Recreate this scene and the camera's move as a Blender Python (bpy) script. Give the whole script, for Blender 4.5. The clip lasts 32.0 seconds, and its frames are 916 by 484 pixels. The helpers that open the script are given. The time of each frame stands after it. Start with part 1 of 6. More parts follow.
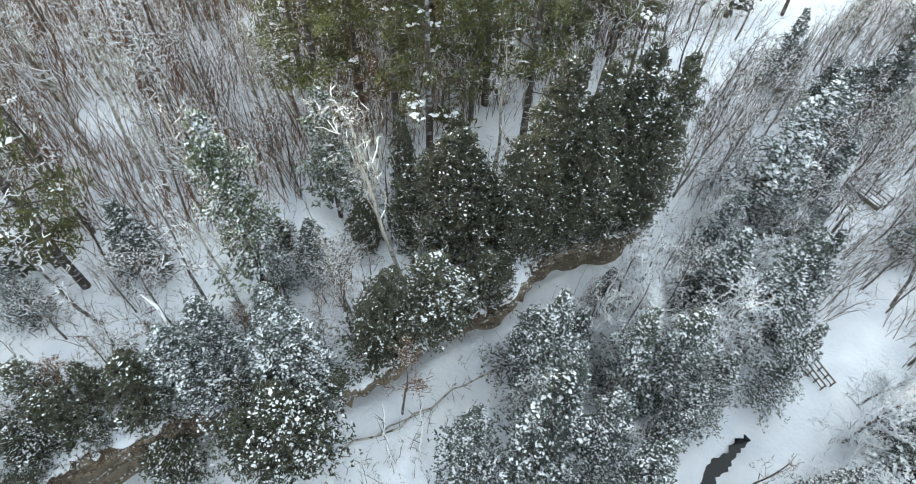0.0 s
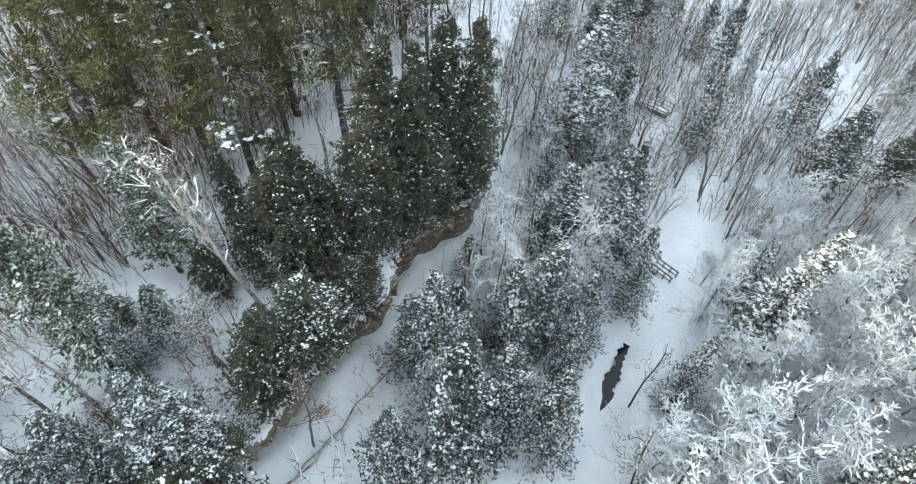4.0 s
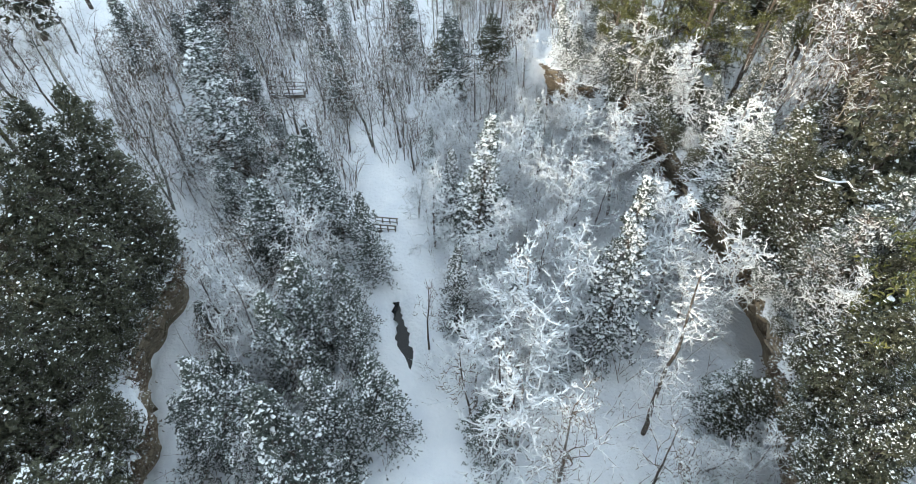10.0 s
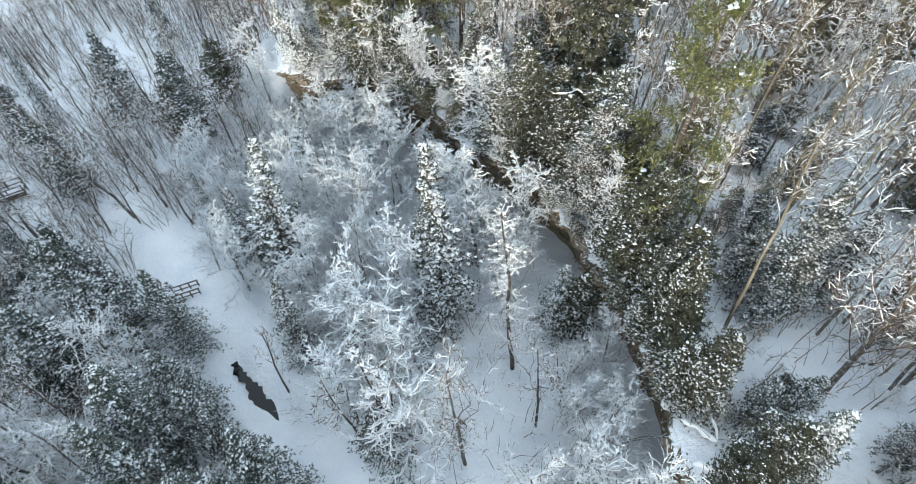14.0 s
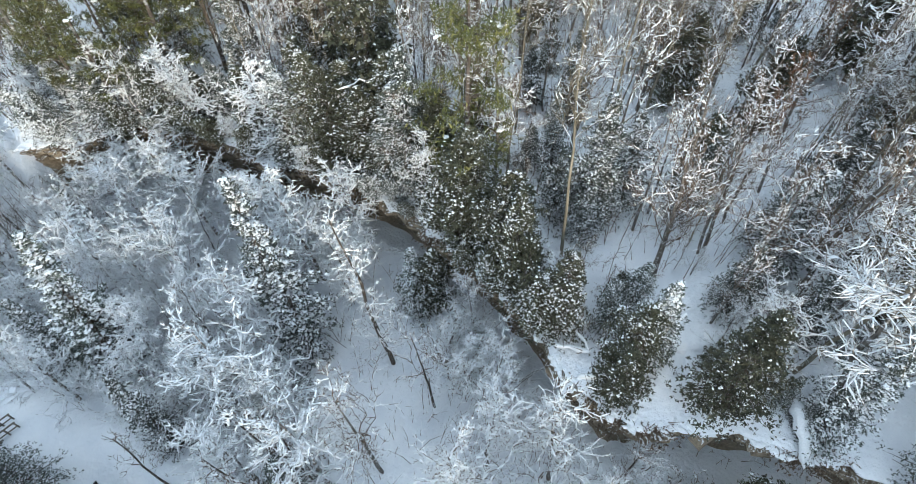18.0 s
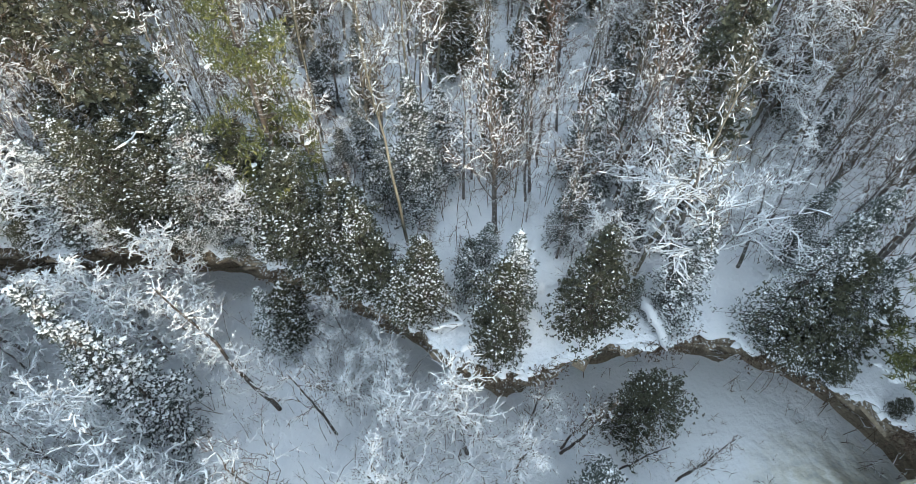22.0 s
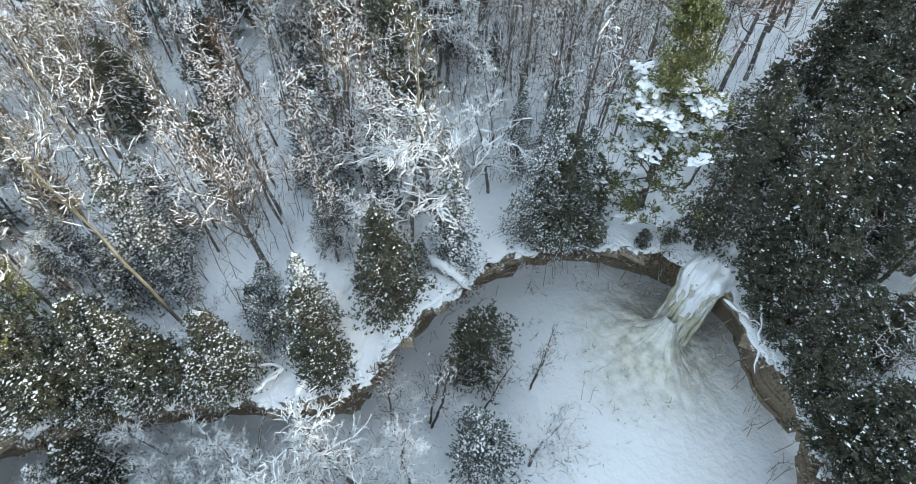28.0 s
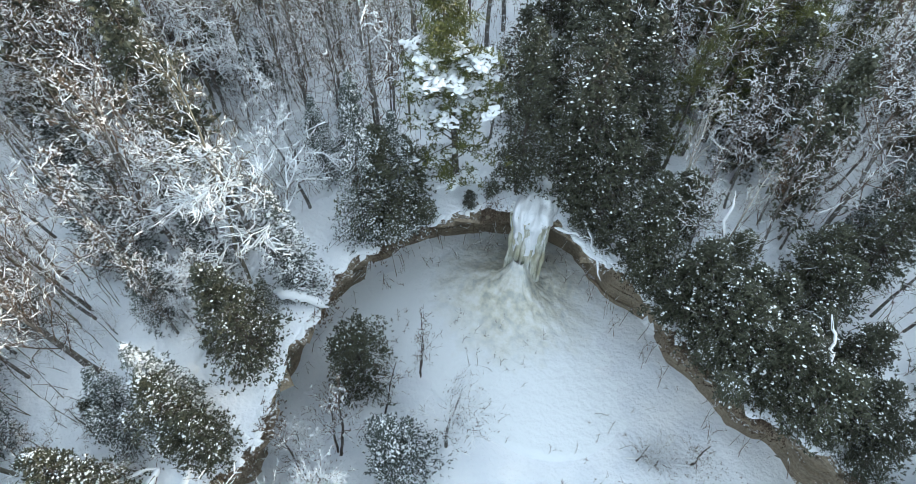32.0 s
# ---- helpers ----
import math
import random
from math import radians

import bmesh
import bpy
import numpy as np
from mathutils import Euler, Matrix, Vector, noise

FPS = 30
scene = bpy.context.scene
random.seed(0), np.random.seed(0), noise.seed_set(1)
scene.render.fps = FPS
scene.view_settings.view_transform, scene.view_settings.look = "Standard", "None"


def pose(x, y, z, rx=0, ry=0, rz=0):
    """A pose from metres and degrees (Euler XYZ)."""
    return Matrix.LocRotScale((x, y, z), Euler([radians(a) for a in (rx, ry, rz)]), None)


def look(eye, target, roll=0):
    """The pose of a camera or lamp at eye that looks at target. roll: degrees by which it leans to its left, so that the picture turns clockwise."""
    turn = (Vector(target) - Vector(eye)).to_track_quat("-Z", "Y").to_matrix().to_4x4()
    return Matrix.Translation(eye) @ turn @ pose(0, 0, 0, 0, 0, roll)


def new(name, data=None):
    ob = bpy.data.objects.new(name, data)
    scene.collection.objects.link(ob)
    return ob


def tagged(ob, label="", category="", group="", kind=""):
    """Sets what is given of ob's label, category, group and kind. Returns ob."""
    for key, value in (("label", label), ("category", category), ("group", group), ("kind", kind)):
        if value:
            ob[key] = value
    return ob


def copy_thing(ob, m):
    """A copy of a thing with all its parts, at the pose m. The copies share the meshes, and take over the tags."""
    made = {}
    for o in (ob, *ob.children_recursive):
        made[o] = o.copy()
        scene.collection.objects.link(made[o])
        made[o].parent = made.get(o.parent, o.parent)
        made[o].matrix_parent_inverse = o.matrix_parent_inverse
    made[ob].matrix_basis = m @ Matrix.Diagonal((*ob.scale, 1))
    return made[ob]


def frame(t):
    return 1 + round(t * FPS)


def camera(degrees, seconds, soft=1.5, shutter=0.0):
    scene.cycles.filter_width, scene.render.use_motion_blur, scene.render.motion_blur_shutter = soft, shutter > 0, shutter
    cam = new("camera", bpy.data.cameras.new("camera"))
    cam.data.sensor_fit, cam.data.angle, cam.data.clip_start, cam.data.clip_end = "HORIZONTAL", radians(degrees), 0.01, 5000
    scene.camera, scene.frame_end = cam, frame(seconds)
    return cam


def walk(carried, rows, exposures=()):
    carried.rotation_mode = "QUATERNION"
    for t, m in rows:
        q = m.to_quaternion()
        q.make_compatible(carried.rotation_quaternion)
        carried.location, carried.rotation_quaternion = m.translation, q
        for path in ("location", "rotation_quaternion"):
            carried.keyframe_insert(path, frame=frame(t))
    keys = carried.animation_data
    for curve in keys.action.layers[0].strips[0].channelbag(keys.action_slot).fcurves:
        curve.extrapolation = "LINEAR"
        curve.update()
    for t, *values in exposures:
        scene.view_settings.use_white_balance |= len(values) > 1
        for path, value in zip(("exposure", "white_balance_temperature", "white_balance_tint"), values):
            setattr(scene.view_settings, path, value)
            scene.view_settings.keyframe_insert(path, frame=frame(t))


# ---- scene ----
# A drone hovers over a wooded gorge and turns round its own axis.
EYE = Vector((0.0, 0.0, 37.0))
cam = camera(77.7, 32.0, soft=0.5)

# seconds, yaw (to the left, from +y), pitch, roll, in degrees
TURN = [
    (0, 51.98, -50.01, 2.23),
    (0.5, 49.26, -50.03, 2.16),
    (1, 46.55, -50.00, 2.05),
    (1.5, 43.98, -49.98, 1.94),
    (2, 41.46, -50.01, 1.83),
    (2.5, 39.02, -50.05, 1.74),
    (3, 36.08, -50.10, 1.63),
    (3.5, 32.94, -50.15, 1.58),
    (5.5, 20.04, -50.09, 1.12),
    (6, 16.85, -50.09, 1.10),
    (6.5, 13.62, -50.13, 0.97),
    (7, 10.38, -50.17, 0.86),
    (7.5, 6.79, -50.22, 0.79),
    (8, 2.98, -50.27, 0.66),
    (8.5, -0.77, -50.33, 0.53),
    (9, -4.46, -50.39, 0.42),
    (9.5, -8.22, -50.44, 0.32),
    (10, -12.03, -50.51, 0.21),
    (10.5, -15.84, -50.59, 0.11),
    (11, -19.62, -50.65, 0.08),
    (11.5, -23.26, -50.71, 0.05),
    (12, -26.90, -50.79, -0.04),
    (12.5, -30.55, -50.85, -0.12),
    (13, -34.12, -50.91, -0.27),
    (13.5, -37.71, -50.97, -0.39),
    (14, -41.35, -51.05, -0.53),
    (14.5, -44.81, -51.15, -0.63),
    (16.5, -57.65, -51.55, -0.92),
    (17, -60.93, -51.65, -0.73),
    (17.5, -64.13, -51.76, -0.53),
    (18, -67.18, -51.85, -0.25),
    (18.5, -70.29, -51.91, -0.03),
    (19, -73.38, -51.96, 0.08),
    (19.5, -76.48, -51.99, 0.17),
    (20, -79.64, -52.02, 0.25),
    (20.5, -82.79, -52.06, 0.30),
    (21, -86.00, -52.09, 0.32),
    (21.5, -89.21, -52.11, 0.33),
    (22, -92.24, -52.11, 0.42),
    (22.5, -95.22, -52.08, 0.54),
    (23, -98.19, -52.04, 0.70),
    (23.5, -101.27, -52.01, 0.79),
    (24, -104.27, -52.02, 0.86),
    (24.5, -107.24, -52.04, 0.92),
    (25, -110.15, -52.07, 1.02),
    (25.5, -113.20, -52.09, 1.19),
    (27.5, -125.20, -52.03, 1.14),
    (28, -128.19, -51.99, 1.11),
    (28.5, -131.27, -51.97, 1.04),
    (29, -134.71, -51.99, 0.99),
    (29.5, -138.22, -52.06, 1.01),
    (30, -141.47, -52.13, 1.06),
    (30.5, -144.55, -52.18, 1.07),
    (31, -147.66, -52.19, 1.09),
    (31.5, -150.83, -52.18, 1.02),
    (32, -154.09, -52.18, 0.99),
]


def heading(yaw, pitch, roll):
    a, b = radians(yaw), radians(pitch)
    way = Vector((-math.sin(a) * math.cos(b), math.cos(a) * math.cos(b), math.sin(b)))
    return look(EYE, EYE + way * 10, roll)


walk(cam, [(t, heading(yaw, pitch, roll)) for t, yaw, pitch, roll in TURN],
     exposures=[(0, 1.72, 6800, 10), (7, 1.47, 6450, 9), (13, 1.36, 6350, 9), (18, 1.22, 6080, 9), (24, 1.23, 6180, 9), (32, 1.39, 6200, 8)])

# ---- world, sun, exposure ----
SUN_AZIMUTH, SUN_HEIGHT = 125.0, 13.0   # to the left from +y, and above the horizon
world = bpy.data.worlds.new("sky")
scene.world = world
world.use_nodes = True
wn = world.node_tree.nodes
sky = wn.new("ShaderNodeTexSky")
sky.sky_type = "NISHITA"
sky.sun_disc = False
sky.sun_elevation = radians(SUN_HEIGHT)
sky.sun_rotation = radians(-SUN_AZIMUTH)
sky.air_density, sky.dust_density = 1.0, 3.0
# a thin cloud deck veils the blue of the sky
veil = wn.new("ShaderNodeMix")
veil.data_type = "RGBA"
veil.inputs[0].default_value = 0.8
veil.inputs[7].default_value = (5.6, 6.5, 7.1, 1)
world.node_tree.links.new(sky.outputs[0], veil.inputs[6])
world.node_tree.links.new(veil.outputs[2], wn["Background"].inputs["Color"])
wn["Background"].inputs["Strength"].default_value = 0.12

sun = new("sun", bpy.data.lights.new("sun", "SUN"))
sun.data.energy, sun.data.angle, sun.data.color = 2.0, radians(7), (1.0, 0.86, 0.64)
az, el = radians(SUN_AZIMUTH), radians(SUN_HEIGHT)
to_sun = Vector((-math.sin(az) * math.cos(el), math.cos(az) * math.cos(el), math.sin(el)))
sun.matrix_world = look(to_sun * 100, (0, 0, 0))

# ---- terrain ----
# The rim of the gorge in plan, from the far north-west, south along the west wall, round the head with the falls,
# and north again along the east wall: x, y, height of the rim, width of the bank (a cliff where narrow), depth of the undercut.
RIM_WEST = [
    (-34, 120, 7, 16, 0), (-26, 90, 6, 14, 0), (-24, 62, 5.5, 12, 0), (-22, 46, 5.5, 9, 0), (-19, 36, 5.5, 5, 0),
    (-14.3, 29, 5.6, 1.0, .1), (-15.2, 25, 5.7, .6, 0), (-16.2, 20, 5.6, .6, .1), (-15, 16, 5.4, .7, .5),
    (-15.6, 11, 5.0, .7, .8), (-15.2, 6.5, 5.0, .7, .8), (-17, 1.5, 5.0, .7, .8), (-19.2, -4, 5.4, .7, .6)]
RIM_HEAD = [
    (-20, -10, 6, .7, .5), (-17, -15, 7, .7, .5), (-12.5, -16.6, 7.6, .8, 2.2), (-8.6, -17.6, 8, .8, 2.6), (-5.6, -19, 8, .7, 2.8),
    (-2.6, -20.6, 8.2, .7, 2.8), (.2, -22.6, 8.4, .6, 3), (2.8, -23.9, 8.4, .6, 3), (5.6, -24.6, 8.2, .6, 3.4), (8, -24.3, 8.2, .6, 3.6),
    (10.3, -23.1, 8, .6, 3.6), (12.3, -21, 8, .6, 3.6), (13.6, -18.4, 8, .6, 3.4), (15.2, -14.6, 8, .6, 2.8), (15.2, -10.2, 8, .6, 2.4)]
RIM_EAST = [
    (14.4, -6.4, 7.8, .6, 1.8), (13.6, -3.6, 7.6, .6, 1.2), (15.6, 0, 7.2, .7, 1.1), (18, 3.6, 6.8, .7, 1.1), (20.2, 7.6, 6.6, .7, 1.1),
    (22, 11, 6.6, .8, 1.2), (23.2, 15, 6.8, .8, 1.9), (23.8, 20, 7, .8, 2.2), (23.2, 25, 7.2, .8, 2.2), (23.6, 30, 7.5, .8, 2.2), (21.5, 36, 7.8, .8, 2),
    (17, 42.4, 7.8, 1.2, .8), (19, 48, 7.5, 7, 0), (26, 60, 7, 14, 0), (34, 90, 7, 18, 0), (40, 120, 7, 18, 0)]


def smooth_line(points, step=0.35):
    """A Catmull-Rom curve through the points, resampled at even steps."""
    p = np.array(points, float)
    q = np.vstack([2 * p[0] - p[1], p, 2 * p[-1] - p[-2]])
    s = np.linspace(0, 1, 40, endpoint=False)[:, None]
    out = []
    for i in range(1, len(q) - 2):
        a, b, c, d = q[i - 1], q[i], q[i + 1], q[i + 2]
        out.append(b + 0.5 * s * (c - a + s * (2 * a - 5 * b + 4 * c - d + s * (3 * (b - c) + d - a))))
    line = np.vstack(out + [p[-1:]])
    run = np.r_[0, np.cumsum(np.hypot(*np.diff(line[:, :2], axis=0).T))]
    even = np.arange(0, run[-1], step)
    return np.stack([np.interp(even, run, line[:, k]) for k in range(line.shape[1])], 1)


RIM = smooth_line(RIM_WEST + RIM_HEAD + RIM_EAST)


def value_noise(x, y, size, seed=0):
    """Smooth noise between -1 and 1 over the plan."""
    u, v = np.asarray(x) / size, np.asarray(y) / size
    i, j = np.floor(u), np.floor(v)
    f, g = u - i, v - j
    f, g = f * f * (3 - 2 * f), g * g * (3 - 2 * g)

    def corner(a, b):
        n = np.sin(a * 127.1 + b * 311.7 + seed * 74.7) * 43758.5453
        return 2 * (n - np.floor(n)) - 1

    return ((corner(i, j) * (1 - f) + corner(i + 1, j) * f) * (1 - g)
            + (corner(i, j + 1) * (1 - f) + corner(i + 1, j + 1) * f) * g)


RIM_WAY = np.gradient(RIM[:, :2], axis=0)
RIM_WAY /= np.linalg.norm(RIM_WAY, axis=1)[:, None]
# the gorge lies to the left of the line; out points away from it
RIM_OUT = np.stack([RIM_WAY[:, 1], -RIM_WAY[:, 0]], 1)


def from_rim(x, y):
    """Signed distance to the rim (positive on the plateau), and the rim's height, bank and undercut there."""
    x, y = np.atleast_1d(np.asarray(x, float)), np.atleast_1d(np.asarray(y, float))
    sd, near = np.empty(len(x)), np.empty(len(x), int)
    for k in range(0, len(x), 4000):
        dx, dy = x[k:k + 4000, None] - RIM[:, 0], y[k:k + 4000, None] - RIM[:, 1]
        d2 = dx * dx + dy * dy
        n = d2.argmin(1)
        r = np.arange(len(n))
        side = dx[r, n] * RIM_OUT[n, 0] + dy[r, n] * RIM_OUT[n, 1]
        sd[k:k + 4000] = np.sqrt(d2[r, n]) * np.where(side >= 0, 1, -1)
        near[k:k + 4000] = n
    return sd, RIM[near, 2], RIM[near, 3], RIM[near, 4]


def land(x, y):
    """Height of the snow surface."""
    x, y = np.atleast_1d(np.asarray(x, float)), np.atleast_1d(np.asarray(y, float))
    sd, high, bank, under = from_rim(x, y)
    low = 0.25 * value_noise(x, y, 6, 1) + 0.12 * value_noise(x, y, 2.2, 2) + 0.05 * value_noise(x, y, .8, 3)
    low = low + 1.6 * np.exp(-np.abs(sd) / 3.0) * np.clip((y + 9) / 7, 0, 1) + 0.7 * np.clip((-y - 2) / 20, 0, 1)
    # the stream's shallow trough, winding north from the falls
    bed = 1.2 * np.sin(y / 9.0) + np.clip((y - 36) * .12, 0, 2) * -1.5
    low = low - 0.55 * np.exp(-((x - bed) / 1.7) ** 2) * np.clip((y + 10) / 12, 0, 1) * np.clip((60 - y) / 20, 0, 1)
    low = low - 0.5 * np.exp(-((x - .5 - .1 * np.sin(y * 1.3)) / .85) ** 2) * np.clip((y - 18) / 1.2, 0, 1) * np.clip((27.2 - y) / 3, 0, 1)
    # north end of the valley climbs
    low = low + np.clip((y - 50) / 60, 0, 1) * 5
    # a snowy spur that comes down from the notch in the east wall
    along = np.clip((17.5 - x) / 14, 0, 1)
    low = low + (6.4 * (1 - along) ** 1.2 + .8 * np.clip(1 - along, 0, .3)) * np.exp(-((y - 46.5 - along * 1.5) / 3.4) ** 2) * (sd < 0)
    up = high + 0.25 * np.clip(sd, 0, 4) + 0.05 * np.clip(sd - 4, 0, 70) + .45 * value_noise(x, y, 9, 4) * np.clip(sd / 5, 0, 1) \
        + .2 * value_noise(x, y, 3, 5) * np.clip(sd / 2, 0, 1) + .06 * value_noise(x, y, 1, 6)
    k = np.clip((sd - under - np.where(bank > 2, -bank, 1.0)) / np.where(bank > 2, bank * 1.3, bank), 0, 1)
    k = k * k * (3 - 2 * k)
    return low * (1 - k) + up * k


def stand(x, y):
    """Height on which a tree stands: the land, or the shelf of rock over an undercut."""
    sd, high, bank, under = from_rim(x, y)
    z = land(x, y)
    return np.where((sd > .1) & (bank < 2), np.maximum(z, high + .1 + .25 * np.clip(sd, 0, 4)), z)
# ---- end of terrain ----


# ---- materials ----
def material(name, rough=0.8, metal=0.0):
    m = bpy.data.materials.new(name)
    m.use_nodes = True
    p = m.node_tree.nodes["Principled BSDF"]
    p.inputs["Roughness"].default_value = rough
    p.inputs["Metallic"].default_value = metal
    p.inputs["Specular IOR Level"].default_value = 0.3
    return m, m.node_tree.nodes, m.node_tree.links, p


def noise_node(nodes, links, scale, detail=4.0, stretch=None, space="Object"):
    """Noise over object or world places, stretched by a factor on each axis."""
    if space == "Object":
        out = nodes.new("ShaderNodeTexCoord").outputs["Object"]
    else:
        out = nodes.new("ShaderNodeNewGeometry").outputs["Position"]
    tex = nodes.new("ShaderNodeTexNoise")
    tex.inputs["Scale"].default_value, tex.inputs["Detail"].default_value = scale, detail
    if stretch:
        fit = nodes.new("ShaderNodeMapping")
        fit.inputs["Scale"].default_value = stretch
        links.new(out, fit.inputs["Vector"])
        out = fit.outputs[0]
    links.new(out, tex.inputs["Vector"])
    return tex.outputs[0]


def ramp(nodes, links, source, *stops):
    r = nodes.new("ShaderNodeValToRGB")
    e = r.color_ramp.elements
    while len(e) < len(stops):
        e.new(0.5)
    for k, (place, colour) in zip(e, stops):
        k.position, k.color = place, (*colour, 1)
    links.new(source, r.inputs[0])
    return r.outputs[0]


def mixed(nodes, links, factor, a, b, how="MIX"):
    m = nodes.new("ShaderNodeMix")
    m.data_type, m.blend_type = "RGBA", how
    for socket, value in ((m.inputs[0], factor), (m.inputs[6], a), (m.inputs[7], b)):
        if hasattr(value, "links"):
            links.new(value, socket)
        else:
            socket.default_value = value if isinstance(value, float) else (*value, 1)
    return m.outputs[2]


def bumped(nodes, links, p, source, strength, distance):
    b = nodes.new("ShaderNodeBump")
    b.inputs["Strength"].default_value, b.inputs["Distance"].default_value = strength, distance
    links.new(source, b.inputs["Height"])
    links.new(b.outputs[0], p.inputs["Normal"])


def snow_material(name, white, shade, rough=0.65):
    m, n, l, p = material(name, rough)
    fine = noise_node(n, l, 9, 6, space="World")
    broad = noise_node(n, l, .45, 4, space="World")
    a = ramp(n, l, broad, (.35, shade), (.65, white))
    l.new(mixed(n, l, .25, a, ramp(n, l, fine, (.35, shade), (.6, white))), p.inputs["Base Color"])
    bumped(n, l, p, fine, .35, .12)
    return m


def ground_material():
    """Snow, strewn with litter and half-buried twigs."""
    m, n, l, p = material("ground_snow", .7)
    broad = noise_node(n, l, .35, 5, space="World")
    fine = noise_node(n, l, 3.2, 7, space="World")
    specks = noise_node(n, l, 11, 3, (1, 1.6, 1), space="World")
    where = noise_node(n, l, .16, 3, space="World")
    base = ramp(n, l, broad, (.3, (.70, .74, .80)), (.7, (.84, .86, .89)))
    litter = ramp(n, l, specks, (.66, (0, 0, 0)), (.73, (1, 1, 1)))
    some = ramp(n, l, where, (.48, (0, 0, 0)), (.66, (.5, .5, .5)))
    both = mixed(n, l, 1.0, litter, some, "MULTIPLY")
    l.new(mixed(n, l, both, base, (.22, .19, .16)), p.inputs["Base Color"])
    bumped(n, l, p, fine, .6, .25)
    return m


def rock_material():
    """Bedded sandstone: tan and brown beds, stained, damp in places."""
    m, n, l, p = material("sandstone", .85)
    beds = noise_node(n, l, 1.0, 5, (.12, .12, 3.2), space="World")
    stain = noise_node(n, l, .5, 5, (1, 1, .35), space="World")
    grain = noise_node(n, l, 7, 6, space="World")
    a = ramp(n, l, beds, (.3, (.16, .125, .088)), (.45, (.30, .245, .175)), (.58, (.20, .16, .112)), (.72, (.37, .31, .225)))
    b = mixed(n, l, ramp(n, l, stain, (.46, (0, 0, 0)), (.72, (.75, .75, .75))), a, (.07, .058, .048))
    c = mixed(n, l, .5, b, ramp(n, l, grain, (.3, (.08, .067, .053)), (.7, (.38, .32, .24))))
    # snow rests on the ledges
    g = n.new("ShaderNodeSeparateXYZ")
    l.new(n.new("ShaderNodeNewGeometry").outputs["True Normal"], g.inputs[0])
    add = n.new("ShaderNodeMath")
    l.new(g.outputs[2], add.inputs[0])
    soft = n.new("ShaderNodeMath")
    soft.operation = "MULTIPLY"
    soft.inputs[1].default_value = .45
    l.new(grain, soft.inputs[0])
    l.new(soft.outputs[0], add.inputs[1])
    half = n.new("ShaderNodeMath")
    half.operation = "MULTIPLY"
    half.inputs[1].default_value = .5
    l.new(add.outputs[0], half.inputs[0])
    l.new(mixed(n, l, ramp(n, l, half.outputs[0], (.61, (0, 0, 0)), (.64, (1, 1, 1))), c, (.8, .83, .87)), p.inputs["Base Color"])
    bumped(n, l, p, mixed(n, l, .5, beds, grain), .8, .2)
    return m


def leaf_material(name, dark, mid, light, frost=.1, rough=0.6):
    """Foliage: each spray with its own shade, some dusted with snow, each tree a little apart."""
    m, n, l, p = material(name, rough)
    g = n.new("ShaderNodeNewGeometry")
    o = n.new("ShaderNodeObjectInfo")
    fine = noise_node(n, l, 13, 2)
    both = n.new("ShaderNodeMix")
    both.inputs[0].default_value = .55
    l.new(g.outputs["Random Per Island"], both.inputs[2])
    l.new(fine, both.inputs[3])
    shade = ramp(n, l, both.outputs[0], (.22, dark), (.5, mid), (.78, light))
    flecks = noise_node(n, l, 10, 3)
    patch = noise_node(n, l, .9, 2)
    near = n.new("ShaderNodeMix")
    near.inputs[0].default_value = .3
    l.new(flecks, near.inputs[2])
    l.new(patch, near.inputs[3])
    edge = .61 - frost * .7
    c = mixed(n, l, ramp(n, l, near.outputs[0], (edge, (0, 0, 0)), (edge + .05, (1, 1, 1))), shade, (.64, .67, .71))
    hue = n.new("ShaderNodeHueSaturation")
    span = n.new("ShaderNodeMapRange")
    span.inputs["To Min"].default_value, span.inputs["To Max"].default_value = .7, 1.3
    l.new(o.outputs["Random"], span.inputs[0])
    l.new(span.outputs[0], hue.inputs["Value"])
    l.new(c, hue.inputs["Color"])
    l.new(hue.outputs[0], p.inputs["Base Color"])
    return m


def bark_material(name, dark, light, scale=3.0, flecks=None, share=.56):
    m, n, l, p = material(name, .9)
    grain = noise_node(n, l, scale, 6, (3, 3, .6))
    c = ramp(n, l, grain, (.32, dark), (.68, light))
    if flecks:
        c = mixed(n, l, ramp(n, l, noise_node(n, l, 2.2, 4, (1, 1, 3)), (share, (0, 0, 0)), (share + .06, (1, 1, 1))), c, flecks)
    l.new(c, p.inputs["Base Color"])
    bumped(n, l, p, grain, .6, .05)
    return m


def ice_material():
    m, n, l, p = material("fall_ice", .42)
    p.inputs["Specular IOR Level"].default_value = .5
    flow = noise_node(n, l, 2.6, 7, (1, 1, .35))
    stain = noise_node(n, l, .45, 3)
    a = ramp(n, l, flow, (.32, (.26, .27, .23)), (.48, (.50, .52, .46)), (.66, (.72, .75, .74)))
    b = ramp(n, l, stain, (.45, (0, 0, 0)), (.68, (.7, .7, .7)))
    l.new(mixed(n, l, b, a, (.50, .45, .27)), p.inputs["Base Color"])
    bumped(n, l, p, flow, 1.0, .3)
    return m


